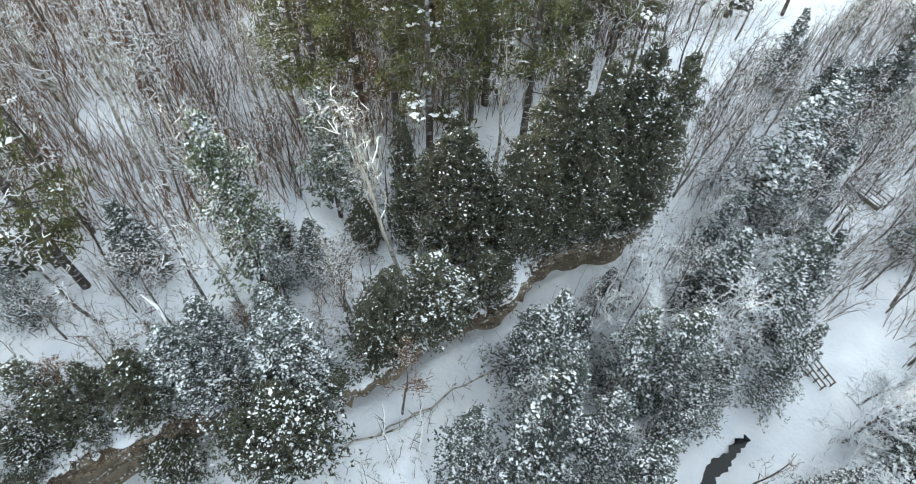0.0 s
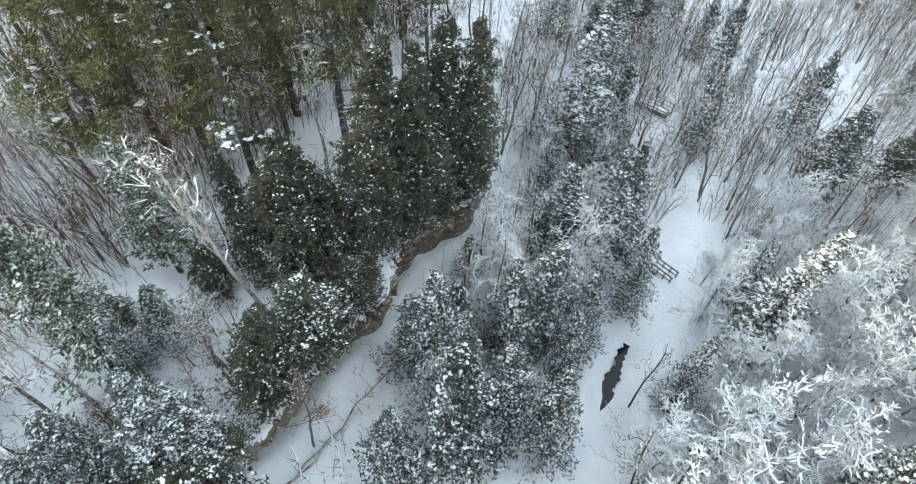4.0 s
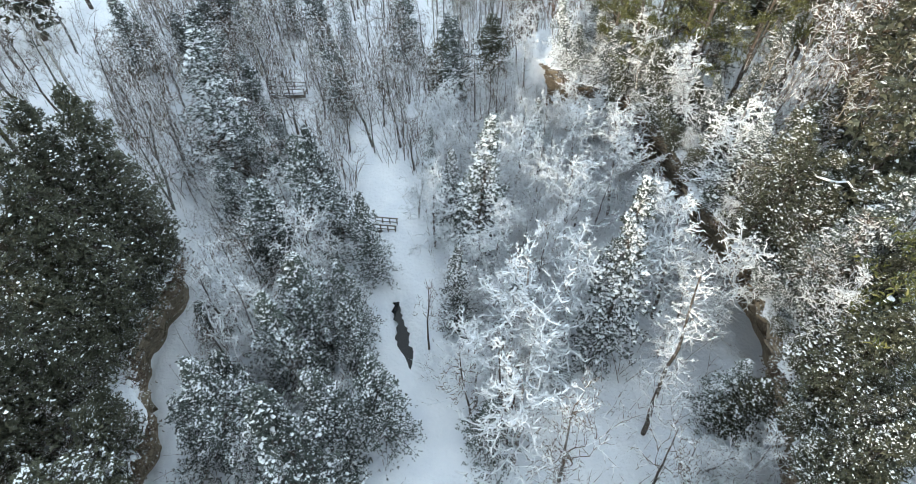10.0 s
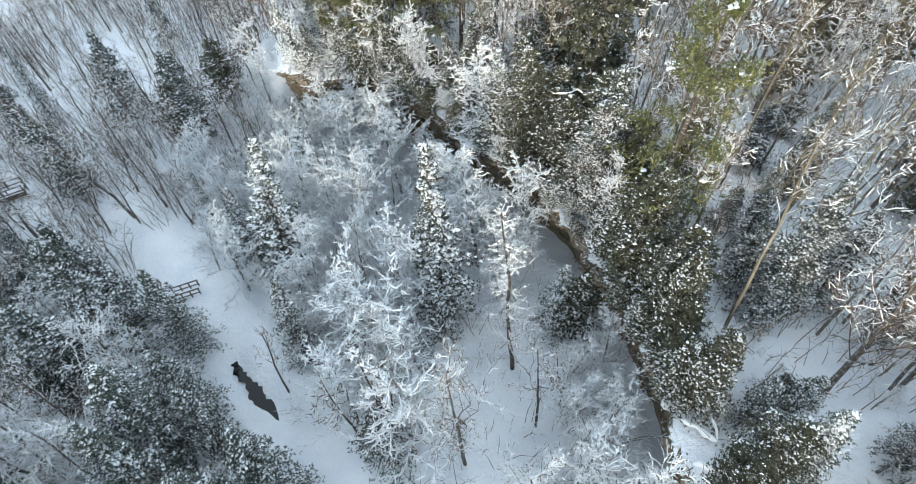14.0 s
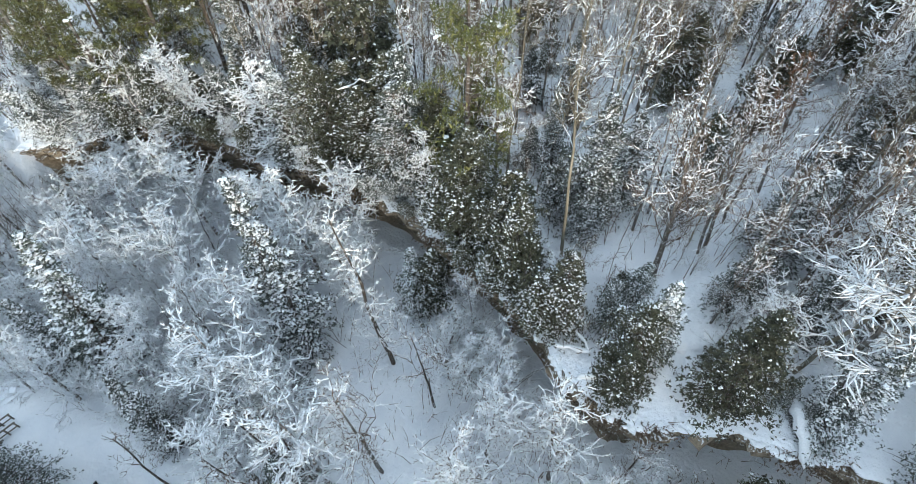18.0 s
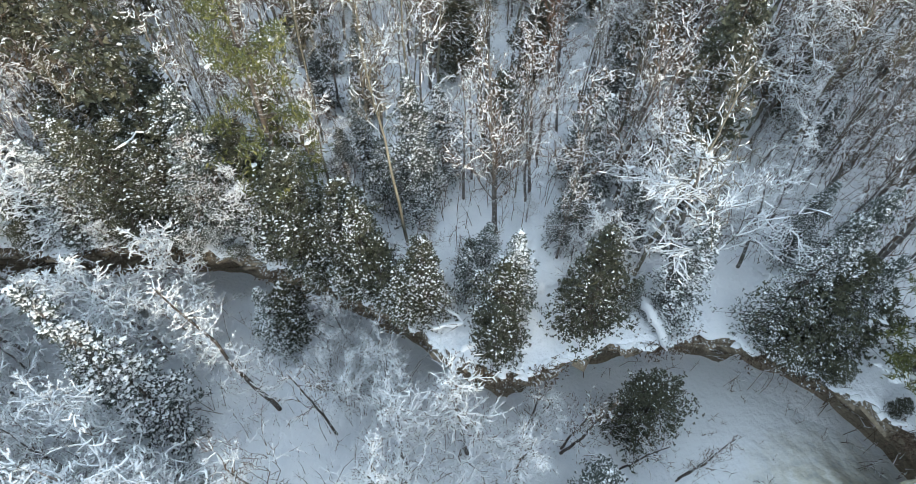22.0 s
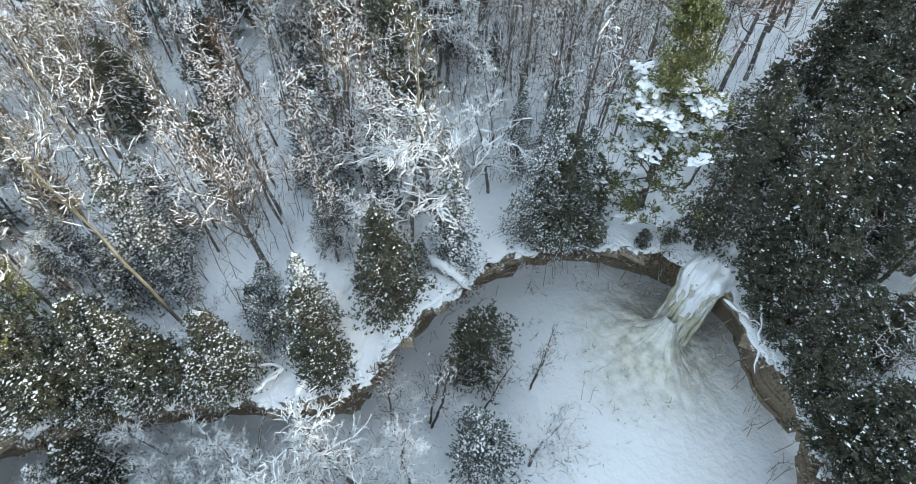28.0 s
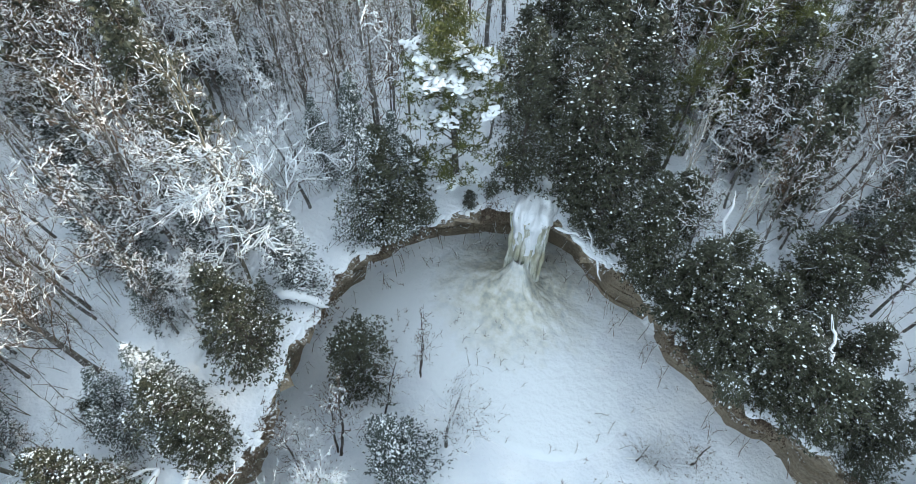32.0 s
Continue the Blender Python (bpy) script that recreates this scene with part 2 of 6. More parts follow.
def plain(name, colour, rough, scale=4.0, metal=0.0):
    m, n, l, p = material(name, rough, metal)
    c = noise_node(n, l, scale, 5)
    l.new(ramp(n, l, c, (.3, tuple(v * .6 for v in colour)), (.7, tuple(min(1, v * 1.3) for v in colour))), p.inputs["Base Color"])
    bumped(n, l, p, c, .3, .03)
    return m


SNOW_GROUND = ground_material()
SNOW = snow_material("lying_snow", (.86, .88, .90), (.74, .78, .83))
SNOW_BOUGH = snow_material("bough_snow", (.88, .90, .92), (.75, .79, .84))
ROCK = rock_material()
CEDAR = leaf_material("cedar_leaves", (.028, .031, .020), (.055, .059, .038), (.103, .105, .069), .025)
HEMLOCK = leaf_material("hemlock_needles", (.028, .036, .032), (.058, .072, .063), (.12, .137, .122), .11)
PINE = leaf_material("pine_needles", (.038, .046, .015), (.08, .088, .027), (.155, .148, .05), .03)
PINE_SOFT = leaf_material("young_pine_needles", (.045, .062, .036), (.09, .115, .066), (.16, .18, .11), .14)
BARK = bark_material("brown_bark", (.035, .029, .025), (.12, .10, .085), 3.0, (.30, .31, .32))
BARK_GREY = bark_material("grey_bark", (.06, .055, .05), (.19, .175, .16), 3.0, (.42, .43, .45))
BARK_PALE = bark_material("pale_bark", (.30, .28, .24), (.55, .53, .48), 2.0, (.09, .08, .07))
BARK_TAN = bark_material("tan_bark", (.12, .11, .085), (.26, .24, .19), 2.0)
TWIG = bark_material("twigs", (.055, .039, .029), (.18, .13, .095))
TWIG_TAN = bark_material("tan_twigs", (.09, .078, .055), (.21, .18, .13))
RUST_TWIG = bark_material("withered_twigs", (.09, .045, .025), (.22, .13, .08))
BARK_FROST = bark_material("snow_plastered_bark", (.08, .07, .065), (.26, .23, .21), 3.0, (.76, .79, .83), .5)
ICE = ice_material()
WATER, wn2, wl2, wp2 = material("stream_water", .06)
wp2.inputs["Base Color"].default_value = (.006, .007, .009, 1)
WOOD = plain("weathered_wood", (.15, .13, .11), .85)


# ---- mesh helpers ----
def mesh_of(name, verts, faces, mat, smooth=False):
    me = bpy.data.meshes.new(name)
    verts, faces = np.asarray(verts, np.float32).reshape(-1, 3), np.asarray(faces, np.int32)
    size = faces.shape[1]
    me.vertices.add(len(verts))
    me.vertices.foreach_set("co", verts.ravel())
    me.loops.add(faces.size)
    me.loops.foreach_set("vertex_index", faces.ravel())
    me.polygons.add(len(faces))
    me.polygons.foreach_set("loop_start", np.arange(0, faces.size, size, dtype=np.int32))
    me.polygons.foreach_set("loop_total", np.full(len(faces), size, dtype=np.int32))
    me.polygons.foreach_set("use_smooth", np.full(len(faces), smooth))
    me.update(calc_edges=True)
    me.validate()
    me.materials.append(mat)
    return me


def part(name, me, parent, label=""):
    ob = new(name, me)
    ob.parent = parent
    return tagged(ob, label)


def stuff(name, me, parent, label=""):
    return tagged(part(name, me, parent, label), kind="stuff")


def bm_part(name, bm, mat, parent, label=""):
    me = bpy.data.meshes.new(name)
    bm.to_mesh(me)
    bm.free()
    me.materials.append(mat)
    return part(name, me, parent, label)


def unit(v):
    return v / np.maximum(np.linalg.norm(v, axis=-1, keepdims=True), 1e-9)


def tubes(p, q, r0, r1, sides=3):
    """Verts and quads of tapered tubes from p to q."""
    p, q, r0, r1 = (np.asarray(v, float) for v in (p, q, r0, r1))
    d = unit(q - p)
    ref = np.where(np.abs(d[:, 2:]) > .9, np.array([[1., 0, 0]]), np.array([[0, 0, 1.]]))
    a = unit(np.cross(d, ref))
    b = np.cross(d, a)
    turn = np.arange(sides) * 2 * np.pi / sides
    ring = a[:, None] * np.cos(turn)[:, None] + b[:, None] * np.sin(turn)[:, None]
    v = np.concatenate([p[:, None] + ring * r0[:, None, None], q[:, None] + ring * r1[:, None, None]], 1)
    k = np.arange(sides)
    f = np.stack([k, (k + 1) % sides, (k + 1) % sides + sides, k + sides], 1)
    return v.reshape(-1, 3), (f[None] + (np.arange(len(p)) * 2 * sides)[:, None, None]).reshape(-1, 4)


def stem(points, radii, sides=7):
    """One unbroken tapered tube along the points, closed at its end."""
    p, r = np.asarray(points, float), np.asarray(radii, float)
    d = unit(np.gradient(p, axis=0))
    ref = np.array([0, 0, 1.]) if abs(d[0, 2]) < .8 else np.array([1., 0, 0])
    a = unit(np.cross(d, ref))
    b = np.cross(d, a)
    turn = np.arange(sides) * 2 * np.pi / sides
    v = p[:, None] + (a[:, None] * np.cos(turn)[:, None] + b[:, None] * np.sin(turn)[:, None]) * r[:, None, None]
    g = np.arange(len(p) * sides).reshape(len(p), sides)
    h = np.roll(g, -1, 1)
    f = np.stack([g[:-1], h[:-1], h[1:], g[1:]], -1).reshape(-1, 4)
    return v.reshape(-1, 3), f


def sprays(p, d, length, width):
    """Small pointed sprays of foliage from p along d."""
    n = len(p)
    side = unit(np.cross(d, np.random.normal(size=(n, 3)) * .5 + np.array([0, 0, 1.])))
    mid = p + d * (length * np.random.uniform(.1, .6, n))[:, None]
    v = np.stack([mid + side * width[:, None], p + d * length[:, None], p - side * (width * np.random.uniform(.3, 1, n))[:, None]], 1)
    return v.reshape(-1, 3), np.arange(3 * n).reshape(n, 3)


def spikes(p, q, r):
    """Tapered twigs that run out to a point."""
    p, q, r = (np.asarray(v, float) for v in (p, q, r))
    d = unit(q - p)
    a = unit(np.cross(d, np.array([.3, .5, .81])))
    b = np.cross(d, a)
    turn = np.arange(3) * 2 * np.pi / 3
    ring = p[:, None] + (a[:, None] * np.cos(turn)[:, None] + b[:, None] * np.sin(turn)[:, None]) * r[:, None, None]
    v = np.concatenate([ring, q[:, None]], 1)
    f = np.array([(0, 1, 3), (1, 2, 3), (2, 0, 3)])
    return v.reshape(-1, 3), (f[None] + (np.arange(len(p)) * 4)[:, None, None]).reshape(-1, 3)


def as_triangles(f):
    f = np.asarray(f)
    return f if f.shape[1] == 3 else np.concatenate([f[:, (0, 1, 2)], f[:, (0, 2, 3)]])


def joined(*pieces):
    """Several sets of verts and faces as one set of triangles."""
    vs, fs, n = [], [], 0
    for v, f in pieces:
        vs.append(v)
        fs.append(as_triangles(f) + n)
        n += len(v)
    return np.concatenate(vs), np.concatenate(fs)


def lumps(c, size, flat=.6):
    """Small uneven heaps of snow."""
    n, sides = len(c), 6
    turn = np.arange(sides) * 2 * np.pi / sides + np.random.uniform(0, 6, (n, 1))
    r = size[:, None] * np.random.uniform(.7, 1.25, (n, sides)) * (1 + .35 * np.cos(2 * turn + np.random.uniform(0, 6, (n, 1))))
    ring = np.stack([np.cos(turn) * r, np.sin(turn) * r, np.random.uniform(-.4, .0, (n, sides)) * size[:, None]], -1)
    top = np.stack([np.random.normal(0, .2, n) * size, np.random.normal(0, .2, n) * size, size * flat], -1)
    v = np.concatenate([c[:, None] + ring, (c + top)[:, None]], 1)
    k = np.arange(sides)
    f = np.stack([k, (k + 1) % sides, np.full(sides, sides)], 1)
    return v.reshape(-1, 3), (f[None] + (np.arange(n) * (sides + 1))[:, None, None]).reshape(-1, 3)


# ---- trees: each kind is built a few times and then copied ----
KINDS = {}


def hold(kind, thing):
    KINDS.setdefault(kind, []).append(thing)


def empty(name):
    ob = new(name)
    ob.empty_display_size = .3
    return ob


def conifer(name, label, kind, height, radius, start, shape, leaf, branches, per, size, snow, snow_size, droop=.25, bark=None, seed=0, clump=.22, category="tree"):
    """A conifer with whorls of drooping boughs; shape gives the crown's width at each height."""
    np.random.seed(seed)
    per = int(per * 1.35)
    tree = empty(name)
    tagged(tree, label, category, "trees of the gorge")
    steps = 7
    z = np.linspace(-.4, height * .97, steps)
    wob = np.cumsum(np.random.normal(0, height * .004, (steps, 2)), 0)
    axis = np.column_stack([wob, z])
    rad = np.interp(z, [0, height], [height * .0125 + .04, .015])
    v, f = stem(axis, rad, 7)
    sv0, sf0 = v, f
    # boughs
    t = np.sort(np.random.uniform(0, 1, branches) ** .9)
    zz = start * height + t * (1 - start) * height
    turn = np.random.uniform(0, 2 * np.pi, branches)
    reach = radius * shape(t) * np.random.uniform(.45, 1.25, branches) * (1 + .18 * np.sin(turn * 2 + seed) + .1 * np.sin(turn * 3 + seed * 2))
    # tufts that stand out and gaps between them
    reach *= 1 + .28 * value_noise(turn * 1.6 + 20, t * 7.0, 1.0, seed)
    out = np.stack([np.cos(turn), np.sin(turn)], -1)
    root = np.column_stack([np.interp(zz, z, axis[:, 0]), np.interp(zz, z, axis[:, 1]), zz])
    # tufts along each bough
    per = max(5, int(per * .34))
    u = np.random.uniform(.15, 1, (branches, per)) ** .6
    u[:, 0] = 1
    fall = droop * reach[:, None] * (u ** 1.6) * np.random.uniform(.6, 1.3, (branches, 1)) - .12 * reach[:, None] * u * t[:, None]
    pos = np.stack([root[:, 0, None] + out[:, 0, None] * reach[:, None] * u,
                    root[:, 1, None] + out[:, 1, None] * reach[:, None] * u,
                    root[:, 2, None] - fall], -1)
    wide = clump * np.clip(reach[:, None] * .7, .3, 1.4) * (1.1 - .55 * u)
    pos += np.random.uniform(-1.35, 1.35, pos.shape) * wide[..., None] * np.array([1.3, 1.3, .7])
    tip = np.column_stack([out * reach[:, None] * .9, -droop * reach]) + root
    v2, f2 = tubes(root, tip, .012 + reach * .012, np.full(branches, .008), 3)
    v, f = joined((sv0, sf0), (v2, f2))
    part("trunk", mesh_of("trunk", v, f, bark or BARK, True), tree)
    # each tuft is a small fan of sprays
    pos = pos.reshape(-1, 3)
    fan = 5
    o3 = np.repeat(np.column_stack([out, np.zeros(branches)]), per, 0)
    way = np.repeat(o3, fan, 0) * .7 + np.random.normal(0, .75, (len(pos) * fan, 3)) + np.array([0, 0, -.1])
    d = unit(way)
    big = np.repeat(np.random.uniform(.75, 1.35, len(pos)), fan) * size
    at = np.repeat(pos, fan, 0) + np.random.normal(0, .22, d.shape) * big[:, None] * np.array([1, 1, .6])
    ln = big * np.random.uniform(.7, 1.2, len(d))
    sv, sf = sprays(at, d, ln, ln * np.random.uniform(.22, .42, len(d)))
    stuff("crown", mesh_of("crown", sv, sf, leaf), tree)
    # snow caps on the tufts
    up = np.random.uniform(0, 1, len(pos)) < snow * 1.5 * np.repeat((.35 + 2.2 * np.random.uniform(0, 1, branches) ** 3) * (1.1 - .5 * t), per)
    c = np.repeat(pos[up], 2, 0) + np.random.normal(0, .05, (up.sum() * 2, 3)) * np.array([1, 1, .3]) + np.array([0, 0, size * .35])
    lv, lf = lumps(c, snow_size * np.random.uniform(.45, .95, len(c)) * np.random.choice([.8, 1.0, 1.3], len(c)))
    stuff("snow", mesh_of("snow", lv, lf, SNOW_BOUGH, True), tree, "clumps of white snow on the boughs")
    hold(kind, (tree, height))
    return tree


def cone_shape(t):
    return np.clip((1 - t) ** .85 * 1.05 + .04, 0, 1) * np.clip(.72 + t * 1.6, 0, 1)


def cedar_shape(t):
    return np.clip(1 - t ** 2.0, 0, 1) ** .8 * np.clip(.62 + t * 1.3, 0, 1) + .04


def round_shape(t):
    return np.sqrt(np.clip(1 - (1.7 * t - .8) ** 2, .02, 1))


def bare(name, label, kind, height, seed, bark, twig, limbs=17, spread=.33, first=.3, snow=.5, snow_size=1.0, rise=.75, subs=5, twigs=3, thick=1.0, lean=0.0, category="tree", joints=4, gnarl=.28):
    """A leafless tree: a wandering trunk, limbs, boughs and twigs, with snow along their upper sides."""
    rng = np.random.default_rng(seed)
    tree = empty(name)
    tagged(tree, label, category, "trees of the gorge")
    n = 9
    z = np.linspace(-.4, height * .92, n)
    wob = np.cumsum(rng.normal(0, height * .008, (n, 2)), 0)
    wob[:, 0] += lean * np.clip(z, 0, None)
    axis = np.column_stack([wob, z])
    r = np.interp(z, [0, height], [(height * .010 + .035) * thick, .02])
    tv, tf = stem(axis, r, 6)
    part("trunk", mesh_of("trunk", tv, tf, bark, True), tree)
    P, Q, A, B, S, E, W = [], [], [], [], [], [], []

    def grow(p, d, length, radius, segs, wander):
        pts = [p]
        for _ in range(segs):
            d = unit(d + rng.normal(0, wander, 3) + np.array([0, 0, .06]))
            pts.append(pts[-1] + d * length / segs)
        for i in range(segs):
            if i == segs - 1:
                S.append(pts[i]), E.append(pts[i + 1]), W.append(radius * (1 - .75 * i / segs))
            else:
                P.append(pts[i]), Q.append(pts[i + 1])
                A.append(radius * (1 - .75 * i / segs)), B.append(radius * (1 - .75 * (i + 1) / segs))
        return pts, d

    for i in range(limbs):
        k = first + (1 - first) * (i + rng.uniform(0, 1)) / limbs
        at = np.array([np.interp(k * height * .92, z, axis[:, c]) for c in range(2)] + [k * height * .92])
        a = rng.uniform(0, 2 * np.pi)
        d = unit(np.array([math.cos(a), math.sin(a), rise * rng.uniform(.5, 1.5)]))
        length = height * spread * (1.15 - .75 * (k - first) / (1 - first)) * rng.uniform(.6, 1.2)
        pts, d = grow(at, d, length, (.018 + .007 * length) * thick, joints, gnarl)
        for j in range(subs):
            c = rng.integers(1, joints + 1)
            d2 = unit(d + rng.normal(0, .55, 3))
            sub, d2 = grow(pts[c], d2, length * rng.uniform(.25, .55), (.013 + .003 * length) * thick, 3, .36)
            for _ in range(twigs):
                grow(sub[rng.integers(1, 4)], unit(d2 + rng.normal(0, .5, 3)), length * rng.uniform(.14, .32) * (.8 if snow_size > 1.32 else 1), .016, 2, .38)
    P, Q, A, B, S, E, W = (np.array(v) for v in (P, Q, A, B, S, E, W))
    v, f = joined(tubes(P, Q, np.maximum(A, .010), np.maximum(B, .008), 3), spikes(S, E, np.maximum(W, .012)))
    stuff("branchwork", mesh_of("branchwork", v, f, twig), tree)
    if snow > 0:
        def laden(p, q, r):
            level = 1 - np.abs(unit(q - p)[:, 2])
            return rng.uniform(0, 1, len(p)) < snow * np.clip(.35 + level, 0, 1)

        one, two = laden(P, Q, A), laden(S, E, W)
        if snow < .9:
            two &= rng.uniform(0, 1, len(two)) < .4
        up = np.array([0, 0, 1.])
        v, f = joined(tubes(P[one] + up * (A[one] * .8 + .010 * snow_size)[:, None], Q[one] + up * (B[one] * .8 + .010 * snow_size)[:, None],
                            A[one] * .75 + .018 * snow_size, B[one] * .75 + .015 * snow_size, 3),
                      spikes(S[two] + up * .016 * snow_size, E[two] + up * .010 * snow_size, W[two] * .6 + (.013 if snow > .9 else .010) * snow_size))
        stuff("snow", mesh_of("snow", v, f, SNOW_BOUGH, True), tree, "white snow lying along the branches")
    hold(kind, (tree, height))
    return tree


def pine_tree(seed, height, start, label, snow=.05, kind="pine"):
    """A white pine: a straight stem, and long level boughs that end in plates of soft needle tufts."""
    rng = np.random.default_rng(seed)
    np.random.seed(seed)
    tree = empty("pine_tree")
    tagged(tree, label, "tree", "trees of the gorge")
    z = np.linspace(-.4, height * .98, 8)
    axis = np.column_stack([np.cumsum(rng.normal(0, .05, (8, 2)), 0), z])
    r = np.interp(z, [0, height], [height * .011 + .05, .02])
    v, f = stem(axis, r, 8)
    part("trunk", mesh_of("trunk", v, f, BARK, True), tree)
    P, Q, R, tufts = [], [], [], []
    for i in range(95 if kind == "snowpine" else 60):
        k = start + (1 - start) * rng.uniform(0, 1) ** .85
        at = np.array([np.interp(k * height, z, axis[:, 0]), np.interp(k * height, z, axis[:, 1]), k * height])
        a = rng.uniform(0, 2 * np.pi)
        t = (k - start) / (1 - start)
        reach = height * .185 * (1 - t ** 1.5 * .8) * (.55 + .45 * min(1, t * 4)) * rng.uniform(.6, 1.25)
        d = np.array([math.cos(a), math.sin(a), .15 + .5 * t])
        tip = at + unit(d) * reach
        P.append(at), Q.append(tip), R.append(.02 + .012 * reach)
        for j in range(14 if kind == "snowpine" else 9):
            u = rng.uniform(.35, 1)
            tufts.append(at + (tip - at) * u + rng.normal(0, 1, 3) * np.array([.32, .32, .12]) * (.5 + reach * .22))
    v, f = tubes(P, Q, R, np.full(len(P), .012), 4)
    stuff("framework", mesh_of("framework", v, f, BARK), tree)
    tufts = np.array(tufts)
    per = 15
    p = np.repeat(tufts, per, 0) + rng.normal(0, .12, (len(tufts) * per, 3))
    d = unit(rng.normal(0, 1, p.shape) + np.array([0, 0, .25]))
    ln = rng.uniform(.22, .48, len(p))
    sv, sf = sprays(p, d, ln, ln * .16)
    stuff("crown", mesh_of("crown", sv, sf, PINE), tree)
    c = tufts[(rng.uniform(0, 1, len(tufts)) < snow) & ((snow < .1) | (tufts[:, 2] < height * .72))] + np.array([0, 0, .12])
    if len(c):
        many, wide = (22, .3) if snow > .1 else (6, .2)
        c = np.repeat(c, many, 0) + rng.normal(0, wide, (len(c) * many, 3)) * np.array([1, 1, .25])
        lv, lf = lumps(c, rng.uniform(.07, .22, len(c)) * (1.2 if snow > .1 else 1))
        stuff("snow", mesh_of("snow", lv, lf, SNOW_BOUGH, True), tree, "pads of white snow on the boughs")
    hold(kind, (tree, height))
    return tree


CEDAR_TEXT = "dark green cedar flecked with snow"
HEMLOCK_TEXT = "grey-green hemlock dusted with snow"
BROWN_TEXT = "leafless brown hardwood with fine twigs"
for s in range(3):
    conifer("cedar_tree", CEDAR_TEXT, "cedar", 10.0, 1.9 + .15 * s, .05, cedar_shape, CEDAR, 260, 27, .17, .075, .07, seed=10 + s, clump=.3)
for s in range(3):
    conifer("cedar_tree", CEDAR_TEXT, "cedar_tall", 14.0, 2.4 + .15 * s, .05, cedar_shape, CEDAR, 330, 30, .19, .075, .08, seed=13 + s, clump=.28)
for s in range(3):
    conifer("cedar_tree", CEDAR_TEXT, "cedar_small", 6.0, 1.45, .04, cedar_shape, CEDAR, 230, 26, .13, .07, .06, seed=16 + s, clump=.26)
for s in range(2):
    conifer("cedar_tree", CEDAR_TEXT, "cedar_far", 12.0, 2.2, .08, cedar_shape, CEDAR, 160, 17, .34, .11, .10, seed=26 + s, clump=.3)
for s in range(3):
    conifer("hemlock_tree", HEMLOCK_TEXT, "hemlock", 9.0, 2.35, .04, cone_shape, HEMLOCK, 250, 28, .165, .36, .07, droop=.4, seed=20 + s, clump=.28)
conifer("hemlock_tree", HEMLOCK_TEXT, "hemlock_far", 10.0, 2.2, .05, cone_shape, HEMLOCK, 150, 16, .30, .3, .12, droop=.4, seed=25, clump=.28)
for s in range(3):
    conifer("spruce_tree", "narrow spruce with boughs bent under thick snow", "spruce", 12.0, 2.0, .03, cone_shape, HEMLOCK, 260, 24, .18, .7, .095, droop=.5, seed=30 + s, clump=.22)
for s in range(2):
    conifer("cedar_bush", "round low dark green cedar with little snow", "bush", 5.0, 1.75, .03, round_shape, CEDAR, 250, 30, .13, .08, .05, seed=40 + s, clump=.24)
for s in range(3):
    conifer("cedar_tree", "dark green cedar with broad patches of snow", "frosted", 8.0, 1.8 + .12 * s, .04, cedar_shape, CEDAR, 230, 26, .165, .32, .07, seed=45 + s, clump=.28)
for s in range(4):
    pine_tree(50 + s, 20.0, .2, "tall white pine with yellow-green needles", .025)
pine_tree(55, 20.0, .1, "tall white pine carrying pads of snow", .101, "snowpine")
for s in range(2):
    conifer("pine_sapling", "slender soft green young pine", "sapling", 10.0, 1.7, .15, cone_shape, PINE_SOFT, 140, 24, .26, .13, .08, droop=-.1, seed=60 + s, clump=.3)
for s in range(5):
    bare("bare_tree", BROWN_TEXT, "brown", 14.0, 70 + s, BARK_GREY, TWIG, 16, .27, .25, .4, rise=1.1, subs=6, twigs=6)
for s in range(4):
    bare("maple_tree", "grey leafless maple with snow in its forks", "maple", 13.0, 150 + s, BARK_GREY, TWIG, 18, .29, .25, .5, rise=1.0, subs=7, twigs=6, joints=5, gnarl=.32)
for s in range(4):
    bare("slender_tree", "slender leafless tree with short snowy limbs", "pole", 14.0, 170 + s, BARK_GREY, TWIG, 15, .2, .3, .6, 1.25, rise=.9, subs=5, twigs=5, thick=.75)
for s in range(4):
    bare("snowy_tree", "leafless hardwood coated with thick snow", "white", 10.0, 80 + s, BARK_FROST, BARK_FROST, 25, .34, .14, .97, 1.75, rise=.85, subs=8, twigs=6, joints=6, gnarl=.34)
for s in range(3):
    bare("snowy_tree", "grey leafless hardwood with snow along every twig", "rime", 12.0, 190 + s, BARK_GREY, TWIG, 24, .33, .18, .94, 1.15, rise=.7, subs=8, twigs=6, joints=6, gnarl=.32)
for s in range(2):
    bare("dead_tree", "dead hardwood with heavy crooked limbs under snow", "dead", 12.0, 180 + s, BARK_GREY, BARK_GREY, 18, .36, .3, .9, 1.05, rise=.5, subs=9, twigs=6, thick=.95, joints=8, gnarl=.38)
for s in range(3):
    bare("aspen_tree", "tall leafless aspen with tan twigs in its crown", "tan", 18.0, 90 + s, BARK_TAN, TWIG_TAN, 17, .2, .45, .2, rise=1.3, subs=6, twigs=5, thick=.68)
for s in range(3):
    bare("birch_tree", "pale-barked leafless birch dusted with snow", "pale", 13.0, 95 + s, BARK_PALE, BARK_PALE, 13, .26, .4, .3, rise=1.1, subs=4, twigs=4)
